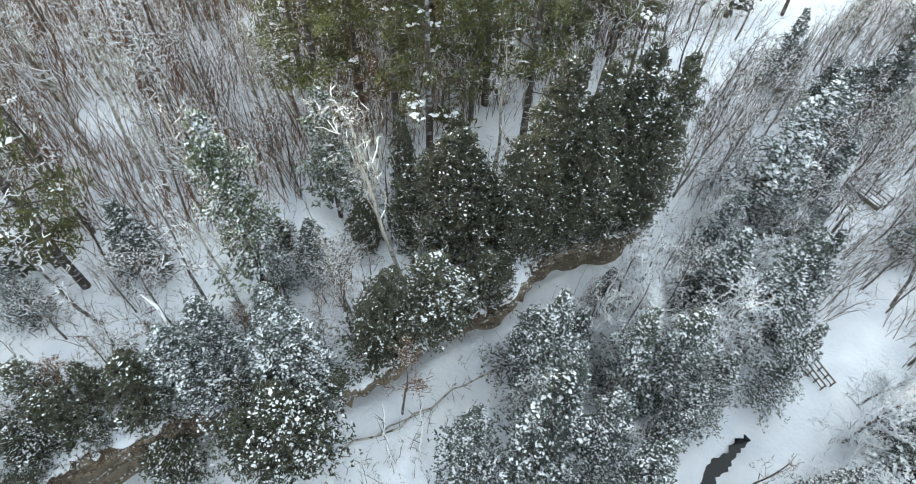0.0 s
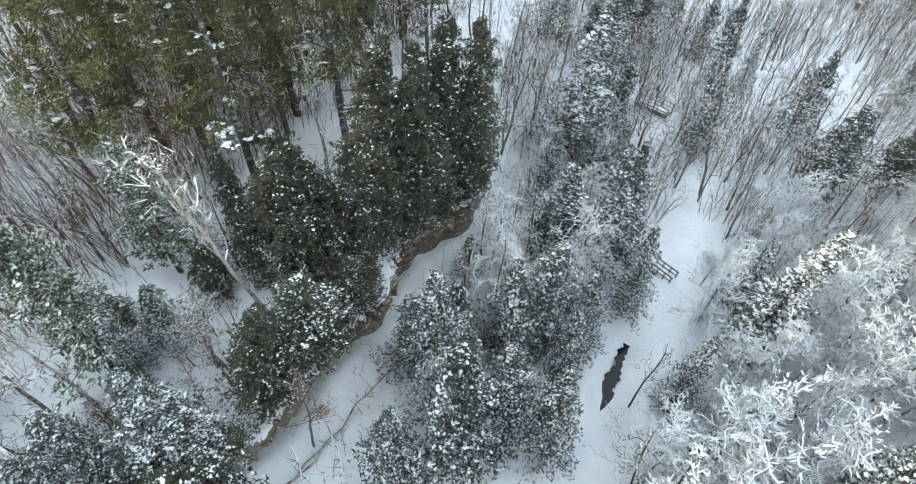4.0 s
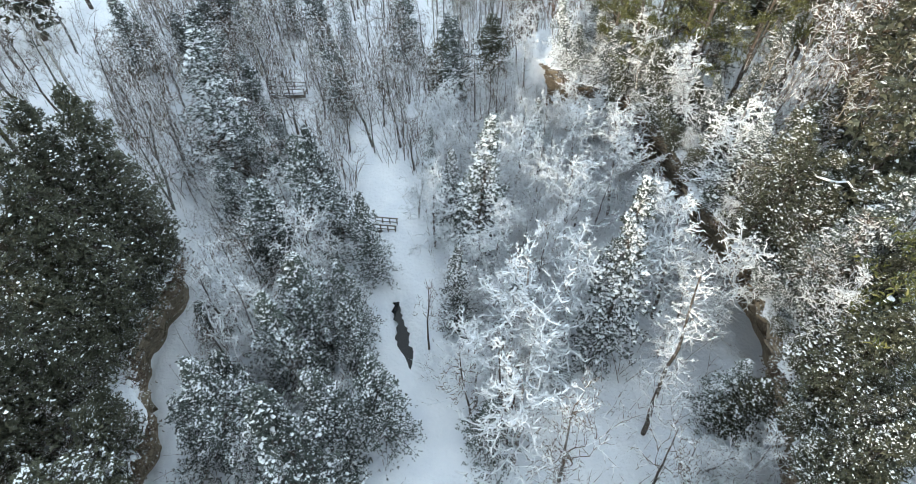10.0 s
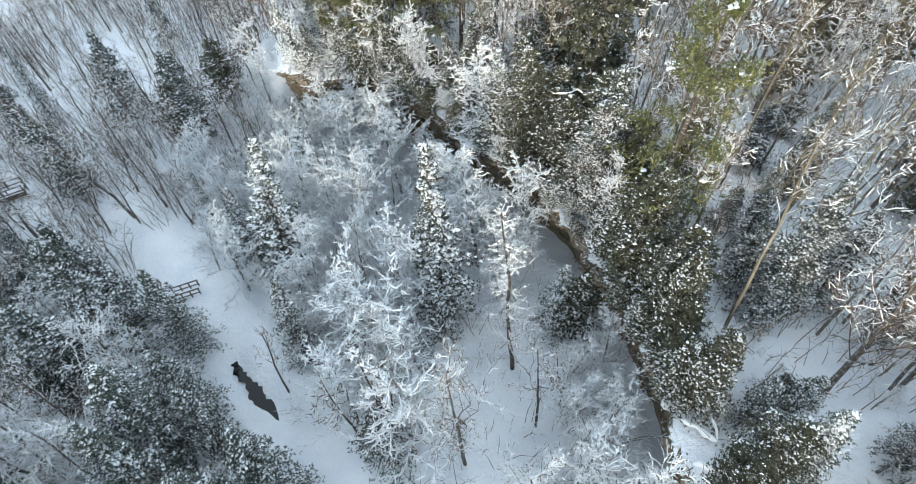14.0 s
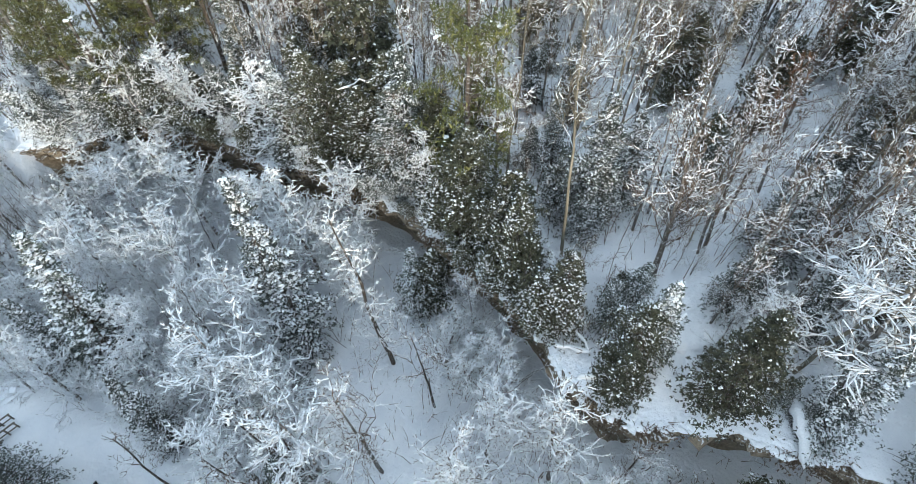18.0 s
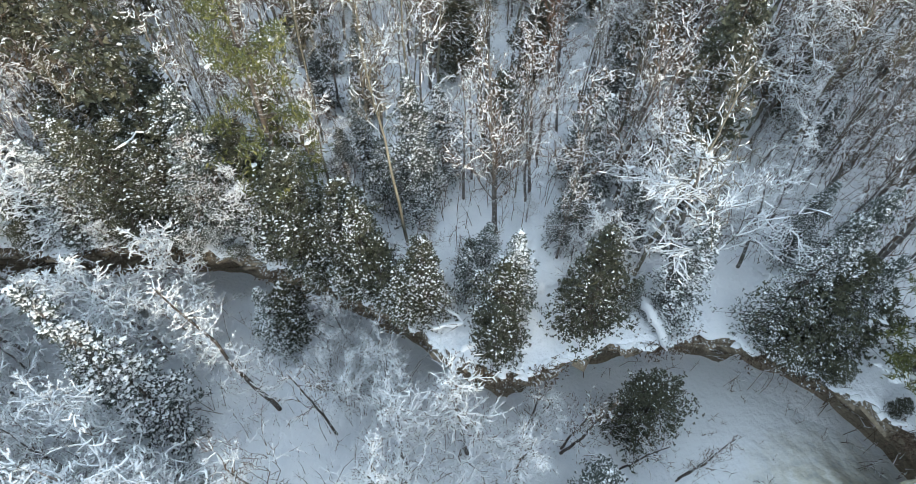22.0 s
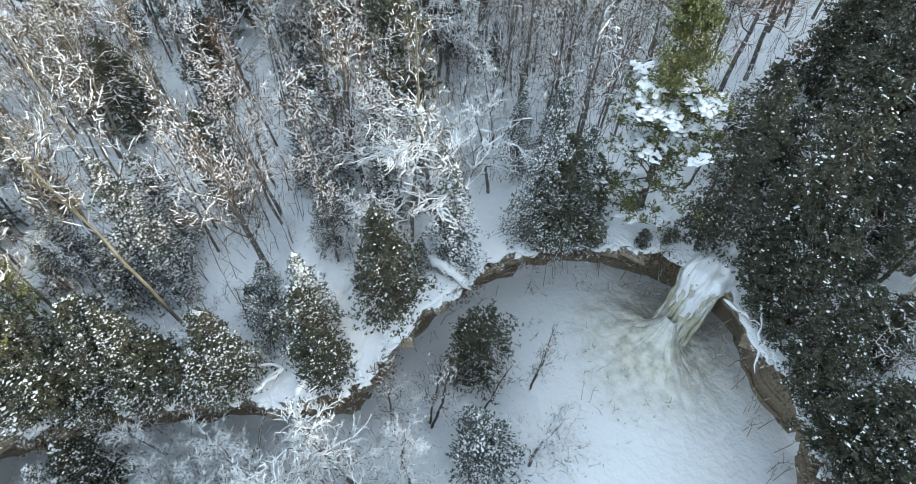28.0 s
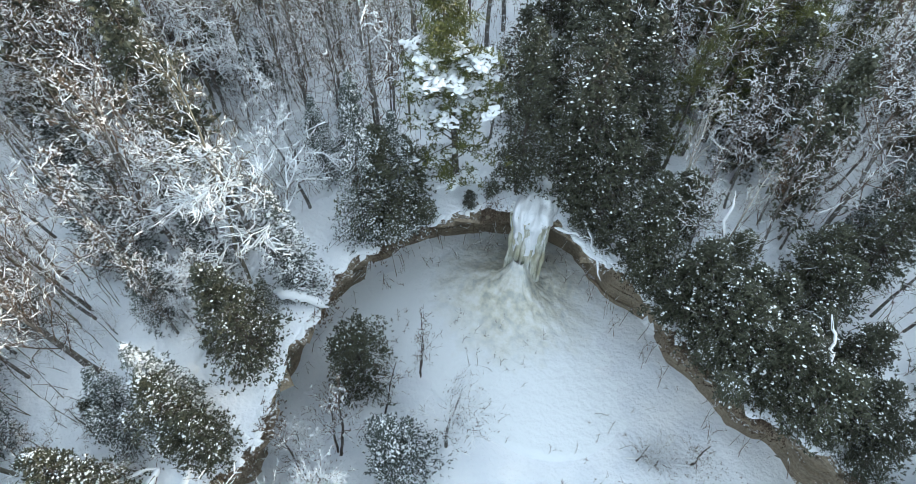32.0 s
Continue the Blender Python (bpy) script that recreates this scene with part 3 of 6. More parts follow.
for s in range(3):
    bare("larch_tree", "thin larch with short snowy side branches", "larch", 12.0, 100 + s, BARK, BARK_FROST, 64, .14, .1, .9, .75, rise=.15, subs=4, twigs=3)
for s in range(3):
    bare("young_tree", "thin leafless young tree in the snow", "thin", 7.0, 110 + s, BARK, TWIG, 12, .25, .25, .45, 1.2, rise=1.0, subs=4, twigs=4, thick=.8, category="young tree")
for s in range(2):
    bare("oak_tree", "young tree holding withered brown leaves", "rust", 12.0, 120 + s, BARK_GREY, RUST_TWIG, 20, .22, .3, .1, rise=.9, subs=6, twigs=8)

USED = {}


def plant(kind, x, y, height, spin=0.0, wide=1.0, tilt=0.0, toward=0.0):
    """A tree of a kind at a place; tilt leans it toward an azimuth (degrees to the left from +y)."""
    if kind == "cedar" and height > 10.9:
        kind = "cedar_tall"
    elif kind == "cedar" and height < 7.2:
        kind = "cedar_small"
    things = KINDS[kind]
    n = USED[kind] = USED.get(kind, -1) + 1
    thing, tall = things[n % len(things)]
    k = height / tall
    m = Matrix.Translation((x, y, float(stand(x, y)[0]) - .05))
    if tilt:
        a = radians(toward)
        m = m @ Matrix.Rotation(radians(tilt), 4, Vector((-math.cos(a), -math.sin(a), 0)))
    m = m @ Matrix.Rotation(radians(spin + 137.5 * n), 4, "Z") @ Matrix.Diagonal((k * wide, k * wide, k, 1))
    if n < len(things):
        thing.matrix_basis = m
        return thing
    made = copy_thing(thing, m)
    made.matrix_basis = m
    return made


# ---- ground ----
def axis_lines(low, high, fine, coarse):
    inner = np.arange(low, high + .01, fine)
    left = low - np.cumsum(coarse * 1.22 ** np.arange(26))
    right = high + np.cumsum(coarse * 1.22 ** np.arange(26))
    return np.r_[left[::-1], inner, right]


gx, gy = axis_lines(-34, 36, .45, .8), axis_lines(-40, 62, .45, .8)
GX, GY = np.meshgrid(gx, gy)
GZ = land(GX.ravel(), GY.ravel())
idx = np.arange(GX.size).reshape(GX.shape)
faces = np.stack([idx[:-1, :-1], idx[:-1, 1:], idx[1:, 1:], idx[1:, :-1]], -1).reshape(-1, 4)
ground = new("ground", mesh_of("ground", np.column_stack([GX.ravel(), GY.ravel(), GZ]), faces, SNOW_GROUND, True))
tagged(ground, "snow-covered gorge floor and wooded plateau", "ground", kind="structure")


# ---- sandstone walls and the snow on their rim ----
CLIFF = [i for i in range(len(RIM)) if RIM[i, 3] < 1.6]
LOW, TOP = min(CLIFF), max(CLIFF)


def jag(run):
    """How far the broken rim stands back from its line."""
    return .5 * value_noise(run, 0 * run, 3.1, 11) + .3 * value_noise(run, 0 * run + 4, 1.2, 12) + .12 * value_noise(run, 0 * run + 8, .6, 13)


def wall(first, last, name, label):
    """A bedded cliff along the rim: a lip of ledges, an undercut and a foot."""
    k = np.arange(first, last + 1)
    run = k * .35
    x, y, high, bank, under = RIM[k].T
    out = RIM_OUT[k]
    rng = np.random.default_rng(first)
    beds = np.r_[-.12, -.1 -np.repeat(np.cumsum([.16, .22, .3, .2, .34, .26, .4, .3, .45, .5, .6, .7, .8, .9, 1.1, 1.3]), 2)]
    beds[1::2] += .03
    shelf = np.cumsum(rng.normal(0, .05, len(beds)))
    rows = []
    for n, dz in enumerate(beds):
        deep = np.clip((-dz - .75) / 2.8, 0, 1) ** .7
        step = .16 * value_noise(run, np.full(len(run), n // 2 * 7.3), 2.4, first) + jag(run) + .10 * value_noise(run, np.full(len(run), n // 2 * 3.1), .8, 7)
        step = step + (.05 if n % 2 else -.05) + shelf[n] * .3 + min(n, 9) * .05 + .13 * np.round(2 * value_noise(run, np.full(len(run), n // 2 * 5.1), 1.1, 2)) / 2 * np.clip(n / 4, 0, 1)
        off = under * deep * .98 + step - .12
        if n == 0:
            off = under + 2.6
        z = high + dz * np.clip(high / 8, .7, 1) + .12 * value_noise(run, np.full(len(run), n * 1.7), 1.6, 3)
        rows.append(np.column_stack([x + out[:, 0] * off, y + out[:, 1] * off, z]))
    v = np.stack(rows)
    g = np.arange(v.shape[0] * v.shape[1]).reshape(v.shape[:2])
    f = np.stack([g[:-1, :-1], g[1:, :-1], g[1:, 1:], g[:-1, 1:]], -1).reshape(-1, 4)
    return tagged(new(name, mesh_of(name, v, f, ROCK)), label, "cliff", kind="structure")


def rim_snow(first, last, name, seed):
    """Snow on the rim: an uneven cornice that thins out over the plateau."""
    k = np.arange(first, last + 1)
    run = k * .35
    x, y, high, bank, under = RIM[k].T
    out = RIM_OUT[k]
    lip = -.05 + .2 * value_noise(run, 0 * run, 1.7, seed) + .22 * value_noise(run, 0 * run + 5, .7, seed)
    bare_rock = np.clip(value_noise(run, 0 * run + 9, 5.0, seed) * 1.2 - .35, 0, 1)
    lip = lip + bare_rock * .7
    thick = .45 + .32 * value_noise(run, 0 * run + 3, 2.2, seed)
    rows = []
    for off, rise in ((under + 3.2, -.25), (under * .8 + 2.0, .06), (1.5 + under * .4, .0), (.8, -.02), (.3, -.10), (.08, -.24), (.05, -.38), (.2, -.5), (.7, -.6)):
        z = high + .25 * np.clip(off, 0, 4) * (np.asarray(off) > .9) + .12 + thick * (.32 + rise) + .05 * value_noise(x + out[:, 0] * off, y, 1.0, 4)
        o = np.maximum(off, .0) + (lip + jag(run) - .15 + .3 * value_noise(run, 0 * run + 2, .55, seed + 3)) * np.clip(1.6 - np.asarray(off) * .5, 0, 1)
        rows.append(np.column_stack([x + out[:, 0] * o, y + out[:, 1] * o, z]))
    v = np.stack(rows)
    g = np.arange(v.shape[0] * v.shape[1]).reshape(v.shape[:2])
    f = np.stack([g[:-1, :-1], g[1:, :-1], g[1:, 1:], g[:-1, 1:]], -1).reshape(-1, 4)
    return tagged(new(name, mesh_of(name, v, f, SNOW_GROUND, True)), "uneven snow cornice along the cliff rim", "snow", kind="structure")


def ledges(first, last, seed, parent):
    """Broken slabs that stick out of the bedding below the rim."""
    rng = np.random.default_rng(seed)
    n = int((last - first) * .35 * 5)
    k = rng.integers(first, last, n)
    drop = rng.uniform(0, 1, n) ** 1.5 * 2.1 + .12
    x, y, high, bank, under = RIM[k].T
    out, way = RIM_OUT[k], RIM_WAY[k]
    deep = under * np.clip((drop - .75) / 2.8, 0, 1) ** .7 * .98
    off = deep + jag(k * .35) + rng.uniform(-.05, .35, n)
    at = np.column_stack([x + out[:, 0] * off, y + out[:, 1] * off, high - drop])
    turn = rng.normal(0, .3, n)
    a = np.column_stack([way[:, 0] * np.cos(turn) - way[:, 1] * np.sin(turn), way[:, 0] * np.sin(turn) + way[:, 1] * np.cos(turn), rng.normal(0, .06, n)])
    b = np.column_stack([-a[:, 1], a[:, 0], rng.normal(0, .08, n)])
    c = np.array([0, 0, 1.])
    size = np.column_stack([rng.uniform(.2, .85, n), rng.uniform(.15, .5, n), rng.uniform(.05, .2, n)])
    corners = np.array([(i, j, h) for h in (-1, 1) for j in (-1, 1) for i in (-1, 1)], float)
    q = corners[None] * size[:, None] * rng.uniform(.65, 1.1, (n, 8, 3))
    v = at[:, None] + q[..., :1] * a[:, None] + q[..., 1:2] * b[:, None] + q[..., 2:] * c
    f = np.array([(0, 2, 3, 1), (4, 5, 7, 6), (0, 1, 5, 4), (2, 6, 7, 3), (0, 4, 6, 2), (1, 3, 7, 5)])
    return stuff("ledges", mesh_of("ledges", v.reshape(-1, 3), (f[None] + (np.arange(n) * 8)[:, None, None]).reshape(-1, 4), ROCK), parent)


def rim_pads(first, last, name, seed):
    """Pillows of snow that sit on the broken rim and hang a little over it."""
    rng = np.random.default_rng(seed)
    n = int((last - first) * .35 * 14)
    k = rng.integers(first, last, n)
    k = k[value_noise(k * .35, 0 * k, 3.0, seed) > -.25]
    n = len(k)
    off = jag(k * .35) + rng.uniform(-.2, 1.1, n)
    at = np.column_stack([RIM[k, 0] + RIM_OUT[k, 0] * off, RIM[k, 1] + RIM_OUT[k, 1] * off, RIM[k, 2] + rng.uniform(.0, .22, n)])
    np.random.seed(seed)
    v, f = lumps(at, rng.uniform(.1, .34, n), .5)
    return tagged(new(name, mesh_of(name, v, f, SNOW, True)), "pillows of snow on the broken rim", "snow", kind="stuff")


head = int(np.argmin(np.hypot(RIM[:, 0] + 19.5, RIM[:, 1] + 8)))
falls = int(np.argmin(np.hypot(RIM[:, 0] - 6.2, RIM[:, 1] + 24.6)))
spur = int(np.argmin(np.hypot(RIM[:, 0] - 13.6, RIM[:, 1] + 3.6)))
for n, (a, b) in enumerate(((LOW, head), (head, falls), (falls, spur), (spur, TOP))):
    cliff = wall(a, b, "cliff_wall_%d" % (n + 1), "bedded tan sandstone cliff with an undercut foot")
    ledges(a, b, 80 + n, cliff)
    rim_pads(a, b, "rim_snow_pads", 90 + n)
    rim_snow(a, b, "rim_snow_%d" % (n + 1), 20 + n)


# ---- frozen waterfall ----
fall = empty("frozen_waterfall")
fall.location = (6.3, -22.8, .6)
tagged(fall, "frozen waterfall with a yellowish ice column and a wide snowy cone", "frozen waterfall")


def ice_cone():
    """The apron below the column: a mound with ribs that run down from its top."""
    rings, sides = 44, 190
    v = []
    for i in range(rings):
        u = i / (rings - 1)
        r = .4 + 11.0 * u ** 1.3
        for j in range(sides):
            a = 2 * math.pi * j / sides
            far = r * (1 + .12 * math.sin(a * 3 + .6))
            x, y = far * math.cos(a), far * math.sin(a)
            bend = a + .25 * float(value_noise(far * .7, a * 3, 1.0, 15))
            rib = (.45 * abs(math.sin(bend * 9 + u * 1.5)) + .3 * abs(math.sin(bend * 17 + 1))) * math.exp(-u * 4.2) * (.25 + u * 1.4)
            rough = .45 * float(value_noise(x, y, 1.1, 9)) + .28 * float(value_noise(x, y, .5, 10)) + .14 * float(value_noise(x, y, .25, 14))
            z = 4.3 * math.exp(-u * 3.2) * (1 - u) - .15 * u + rib * .4 + rough * .8 * math.exp(-u * 3.4) * min(1, .35 + u * 5)
            v.append((x, y, z + (.12 if u < 1 else -.35)))
    g = np.arange(rings * sides).reshape(rings, sides)
    h = np.roll(g, -1, 1)
    f = np.stack([g[:-1], g[1:], h[1:], h[:-1]], -1).reshape(-1, 4)
    return mesh_of("ice_cone", v, f, ICE_SNOW, True)


def ice_snow_material():
    """Ice near the column, more and more snow outward, with a yellow stain down the middle."""
    m, n, l, p = material("cone_ice", .5)
    at = n.new("ShaderNodeTexCoord").outputs["Object"]
    far = n.new("ShaderNodeVectorMath")
    far.operation = "LENGTH"
    l.new(at, far.inputs[0])
    lumpy = noise_node(n, l, .9, 5)
    add = n.new("ShaderNodeMath")
    add.operation = "MULTIPLY_ADD"
    l.new(lumpy, add.inputs[0])
    add.inputs[1].default_value = 4.0
    l.new(far.outputs["Value"], add.inputs[2])
    share = n.new("ShaderNodeMapRange")
    share.inputs["From Min"].default_value, share.inputs["From Max"].default_value = 3.4, 8.6
    l.new(add.outputs[0], share.inputs[0])
    ice = ramp(n, l, noise_node(n, l, 1.6, 5), (.35, (.36, .38, .33)), (.5, (.60, .58, .46)), (.66, (.74, .74, .69)))
    l.new(mixed(n, l, share.outputs[0], ice, (.80, .84, .88)), p.inputs["Base Color"])
    bumped(n, l, p, noise_node(n, l, 2.5, 6), .6, .2)
    return m


ICE_SNOW = ice_snow_material()
part("ice_cone", ice_cone(), fall, "snowy ice cone with yellowish ribs")


def ice_column():
    """The frozen drop: fused vertical flutes from the lip down into the cone."""
    bm = bmesh.new()
    rng = random.Random(3)
    for k in range(46):
        u = k / 45
        x = -1.15 + 2.3 * u + rng.uniform(-.12, .12)
        y = -1.3 + .5 * math.sin(u * math.pi) + rng.uniform(-.25, .35)
        r = rng.uniform(.09, .2)
        top, foot = 7.6 + rng.uniform(-.4, .15), rng.uniform(.6, 3.2)
        last = None
        for i in range(9):
            h = i / 8
            z = top + (foot - top) * h
            rr = r * (1 + .3 * math.sin(i * 1.7 + k) + rng.uniform(-.25, .25)) * (1.15 - .15 * h)
            ring = [bm.verts.new((x * (1 + .10 * h) + rr * math.cos(a * math.pi / 4 + .2 * k), y + .7 * h ** 2 + rr * math.sin(a * math.pi / 4 + .2 * k), z)) for a in range(8)]
            if last:
                for a in range(8):
                    bm.faces.new((last[a], last[(a + 1) % 8], ring[(a + 1) % 8], ring[a])).smooth = True
            last = ring
    return bm


tagged(bm_part("ice_column", ice_column(), ICE, fall, "fluted column of grey and yellow ice"), kind="stuff")


def ice_lip():
    """Snow humped over the brink and draped down the front, and the frozen stream behind it."""
    nx, ny = 26, 46
    v = []
    for j in range(ny):
        for i in range(nx):
            u = i / (nx - 1) * 2 - 1
            edge = 1 - abs(u) ** 3
            if j < 16:
                s = j / 15
                x, y = u * (1.0 + .42 * s), -.75 + .75 * (1 - (1 - s) ** 2) * .4 - .25 * (1 - edge) - .9 * s ** 3
                z = 4.4 + 3.5 * math.sin(s * math.pi / 2) + .5 * edge * s + .5 * float(value_noise(u * 6, 3.3, 1.0, 8)) * (1 - s)
                y += .35 * edge * (1 - s)
            else:
                s = (j - 15) / (ny - 16)
                x, y = u * (1.42 - .3 * s) - 2.2 * s * s, -1.6 - s * 8.6
                z = 7.9 + .6 * s + .5 * edge
            k = .2 * float(value_noise(x * 3 + y, z * 2 + y * 2, .8, 5)) + .13 * float(value_noise(x * 6, z * 5 + y * 5, .8, 6))
            v.append((x, y + k, z + k - (.5 if abs(u) > .99 else 0)))
    g = np.arange(nx * ny).reshape(ny, nx)
    f = np.stack([g[:-1, :-1], g[:-1, 1:], g[1:, 1:], g[1:, :-1]], -1).reshape(-1, 4)
    return mesh_of("ice_lip", v, f, SNOW, True)


part("ice_lip", ice_lip(), fall, "snow-covered frozen stream at the brink")
for k in range(9):
    bm = bmesh.new()
    long = .9 + .8 * ((k * 37) % 10) / 10
    bmesh.ops.create_cone(bm, cap_ends=True, segments=7, radius1=.02, radius2=.13, depth=long, matrix=Matrix.Translation((0, 0, -long / 2)))
    icicle = bm_part("icicle", bm, ICE, fall)
    icicle.location = (-1.3 + .33 * k, -.75 - .3 * abs(k - 4) / 4, 7.75)


# ---- open water in the stream ----
def open_water():
    bm = bmesh.new()
    path = [(.8, 18.7, .4), (.75, 19.5, .8), (.55, 20.6, .72), (.4, 21.5, .45), (.48, 22.4, .52), (.5, 23.3, .28), (.35, 24.3, .33), (.42, 25.2, .24), (.38, 26.1, .08)]
    line = smooth_line(path, .25)
    left, right = [], []
    for k, (x, y, w) in enumerate(line):
        z = .0
        j = .10 * math.sin(k * 1.9) + .06 * math.sin(k * 4.3)
        left.append(bm.verts.new((x - w - j, y, z)))
        right.append(bm.verts.new((x + w + .10 * math.sin(k * 2.6 + 1), y, z)))
    for k in range(len(line) - 1):
        bm.faces.new((left[k], right[k], right[k + 1], left[k + 1]))
    me = bpy.data.meshes.new("stream_water")
    bm.to_mesh(me)
    bm.free()
    me.materials.append(WATER)
    return me


pool = tagged(new("stream_water", open_water()), "black open water between snowy banks", "water", kind="structure")
pool.location.z = float(land(.5, 21.0)[0]) + .16


# ---- footbridge over the stream ----
def beam(a, b, w, h):
    """A squared timber from a to b with eased edges."""
    a, b = Vector(a), Vector(b)
    bm = bmesh.new()
    bmesh.ops.create_cube(bm, size=1, matrix=look((a + b) / 2, b) @ Matrix.Diagonal((w, h, (b - a).length, 1)))
    bmesh.ops.bevel(bm, geom=bm.edges[:], offset=min(w, h) * .15, segments=1, affect="EDGES")
    return bm


def footbridge(x, y, turn, span, width, label, z):
    b = empty("footbridge")
    b.matrix_basis = pose(x, y, z, 0, 0, turn)
    tagged(b, label, "footbridge")
    for side in (-1, 1):
        s = side * width / 2
        for k in range(4):
            px = -span / 2 + span * k / 3
            bm_part("post", beam((px, s, -.5), (px, s, 1.0), .09, .09), WOOD, b)
        bm_part("handrail", beam((-span / 2 - .1, s, 1.02), (span / 2 + .1, s, 1.02), .12, .05), WOOD, b)
        bm_part("rail", beam((-span / 2, s, .55), (span / 2, s, .55), .04, .09), WOOD, b)
        bm_part("stringer", beam((-span / 2, s * .9, -.02), (span / 2, s * .9, -.02), .1, .2), WOOD, b)
    count = int(span / .17)
    for k in range(count):
        px = -span / 2 + (k + .5) * span / count
        bm_part("plank", beam((px, -width / 2 + .02, .1), (px, width / 2 - .02, .1), .15, .04), WOOD, b)
    v = []
    for i in range(2):
        for j in range(12):
            v.append((-span / 2 + span * j / 11, (-1 if i == 0 else 1) * width * .46, .3))
    for j in range(12):
        v.append((-span / 2 + span * j / 11, 0, .48 + .04 * math.sin(j * 2.1)))
    f = [(j, j + 1, 24 + j + 1, 24 + j) for j in range(11)] + [(24 + j, 24 + j + 1, 12 + j + 1, 12 + j) for j in range(11)]
    part("snow", mesh_of("snow", v, f, SNOW, True), b, "thick white snow on the deck")
    return b


footbridge(.6, 32.9, -18, 1.9, .85, "small wooden footbridge deep in snow", -.5)
footbridge(-14.0, 44.6, 60, 5.0, 1.4, "wooden boardwalk on the far bank with snow on its deck", float(land(-14, 44.6)[0]) + .4)
footbridge(-7.0, 52.5, -10, 3.6, 1.2, "far wooden footbridge deep in snow", float(land(-7.0, 52.5)[0]) + .35)

# ---- trees ----
# cedars between the cliff and the stream
plant("hemlock", -13.0, 50.2, 12.0)
# dark cedars on the west promontory
plant("cedar", -17.9, 21.3, 14.0)
plant("cedar", -16.5, 23.4, 14.0)
plant("cedar", -16.1, 26.3, 14.0)
plant("cedar", -15.6, 29.3, 13.0)
plant("cedar", -18.0, 19.7, 12.0)
plant("cedar", -15.9, 25.1, 13.0)
plant("cedar", -16.6, 22.4, 12.0)
plant("cedar", -17.1, 17.3, 11.0)
plant("cedar", -14.8, 27.7, 11.0)
plant("cedar", -17.0, 20.1, 9.0)
plant("cedar", -19.7, 15.3, 10.5, wide=1.15)
plant("cedar", -25.9, 15.3, 7.0, wide=0.6)
plant("cedar", -15.7, 14.8, 5.0, wide=1.1)
# pines and pale bare trees of the west plateau
plant("pine", -30.4, -5.9, 22.0)
plant("pine", -27.1, 18.2, 23.0)
plant("pine", -25.5, 26.1, 23.0)
plant("pine", -35.5, 28.1, 22.0)
plant("pine", -36.3, 17.5, 22.0)
plant("pine", -41.1, 14.6, 21.0)
plant("pine", -32.8, 37.3, 22.0)
plant("pine", -32.9, 45.5, 22.0)
plant("pine", -39.0, 23.4, 22.0)
plant("pine", -38.8, 35.7, 22.0)
plant("pale", -36.8, -0.2, 14.3, tilt=4, toward=0)
plant("pale", -37.4, 2.0, 11.3, tilt=3, toward=-3)
plant("pale", -35.6, 9.6, 12.3)
plant("brown", -39.4, 7.0, 11.0)
plant("pine", -34.9, 13.4, 21.0, wide=1.2)
plant("pine", -31.4, 17.9, 22.0, wide=1.1)
plant("pine", -31.1, 26.7, 22.0, wide=1.2)
plant("pine", -28.1, 35.8, 22.0, wide=1.2)
plant("pine", -36.8, 39.4, 23.0, wide=1.2)
plant("pine", -40.5, 27.7, 23.0, wide=1.2)
plant("pine", -43.3, 20.4, 23.0, wide=1.2)
plant("pine", -43.7, 25.2, 22.0, wide=1.2)
plant("pine", -45.2, 31.7, 22.0, wide=1.2)
plant("pine", -31.0, 41.9, 21.0, wide=1.1)
plant("pine", -28.3, 32.6, 13.3, wide=1.15)
plant("pine", -26.5, 39.7, 12.9, wide=1.15)
plant("pine", -30.0, 24.3, 15.4, wide=1.15)
# gully behind the promontory
plant("brown", -16.8, 37.3, 10.0, wide=0.7)
plant("brown", -15.7, 41.3, 10.0, wide=0.7)
plant("brown", -18.2, 42.5, 9.0, wide=0.7)
plant("brown", -18.8, 47.6, 10.0, wide=0.7)
plant("brown", -18.1, 51.9, 10.0, wide=0.7)
plant("brown", 0.8, 42.4, 9.0, wide=0.7)
plant("brown", 3.9, 44.1, 8.0, wide=0.7)
plant("brown", -4.3, 57.2, 9.0, wide=0.8)
plant("hemlock", -10.9, 62.1, 9.0, wide=0.8)
plant("spruce", -0.1, 60.0, 10.0, wide=0.7)
# snow-laden trees of the east floor
plant("spruce", 5.6, 38.0, 6.0, wide=0.8)
# rim of the east wall
plant("pine", 24.1, 37.6, 14.0, wide=0.9)
plant("pine", 22.2, 41.4, 14.0, wide=0.9)
plant("pine", 29.5, 32.9, 16.0, wide=0.9)
# amphitheatre floor
plant("thin", -8.5, -16.2, 4.0, wide=1.5)
plant("thin", -5.4, -15.0, 3.0, wide=1.5)
# south plateau
plant("pine", -3.3, -38.2, 18.0)
plant("pine", -8.2, -42.3, 18.0)
plant("pine", 0.1, -40.4, 18.0)
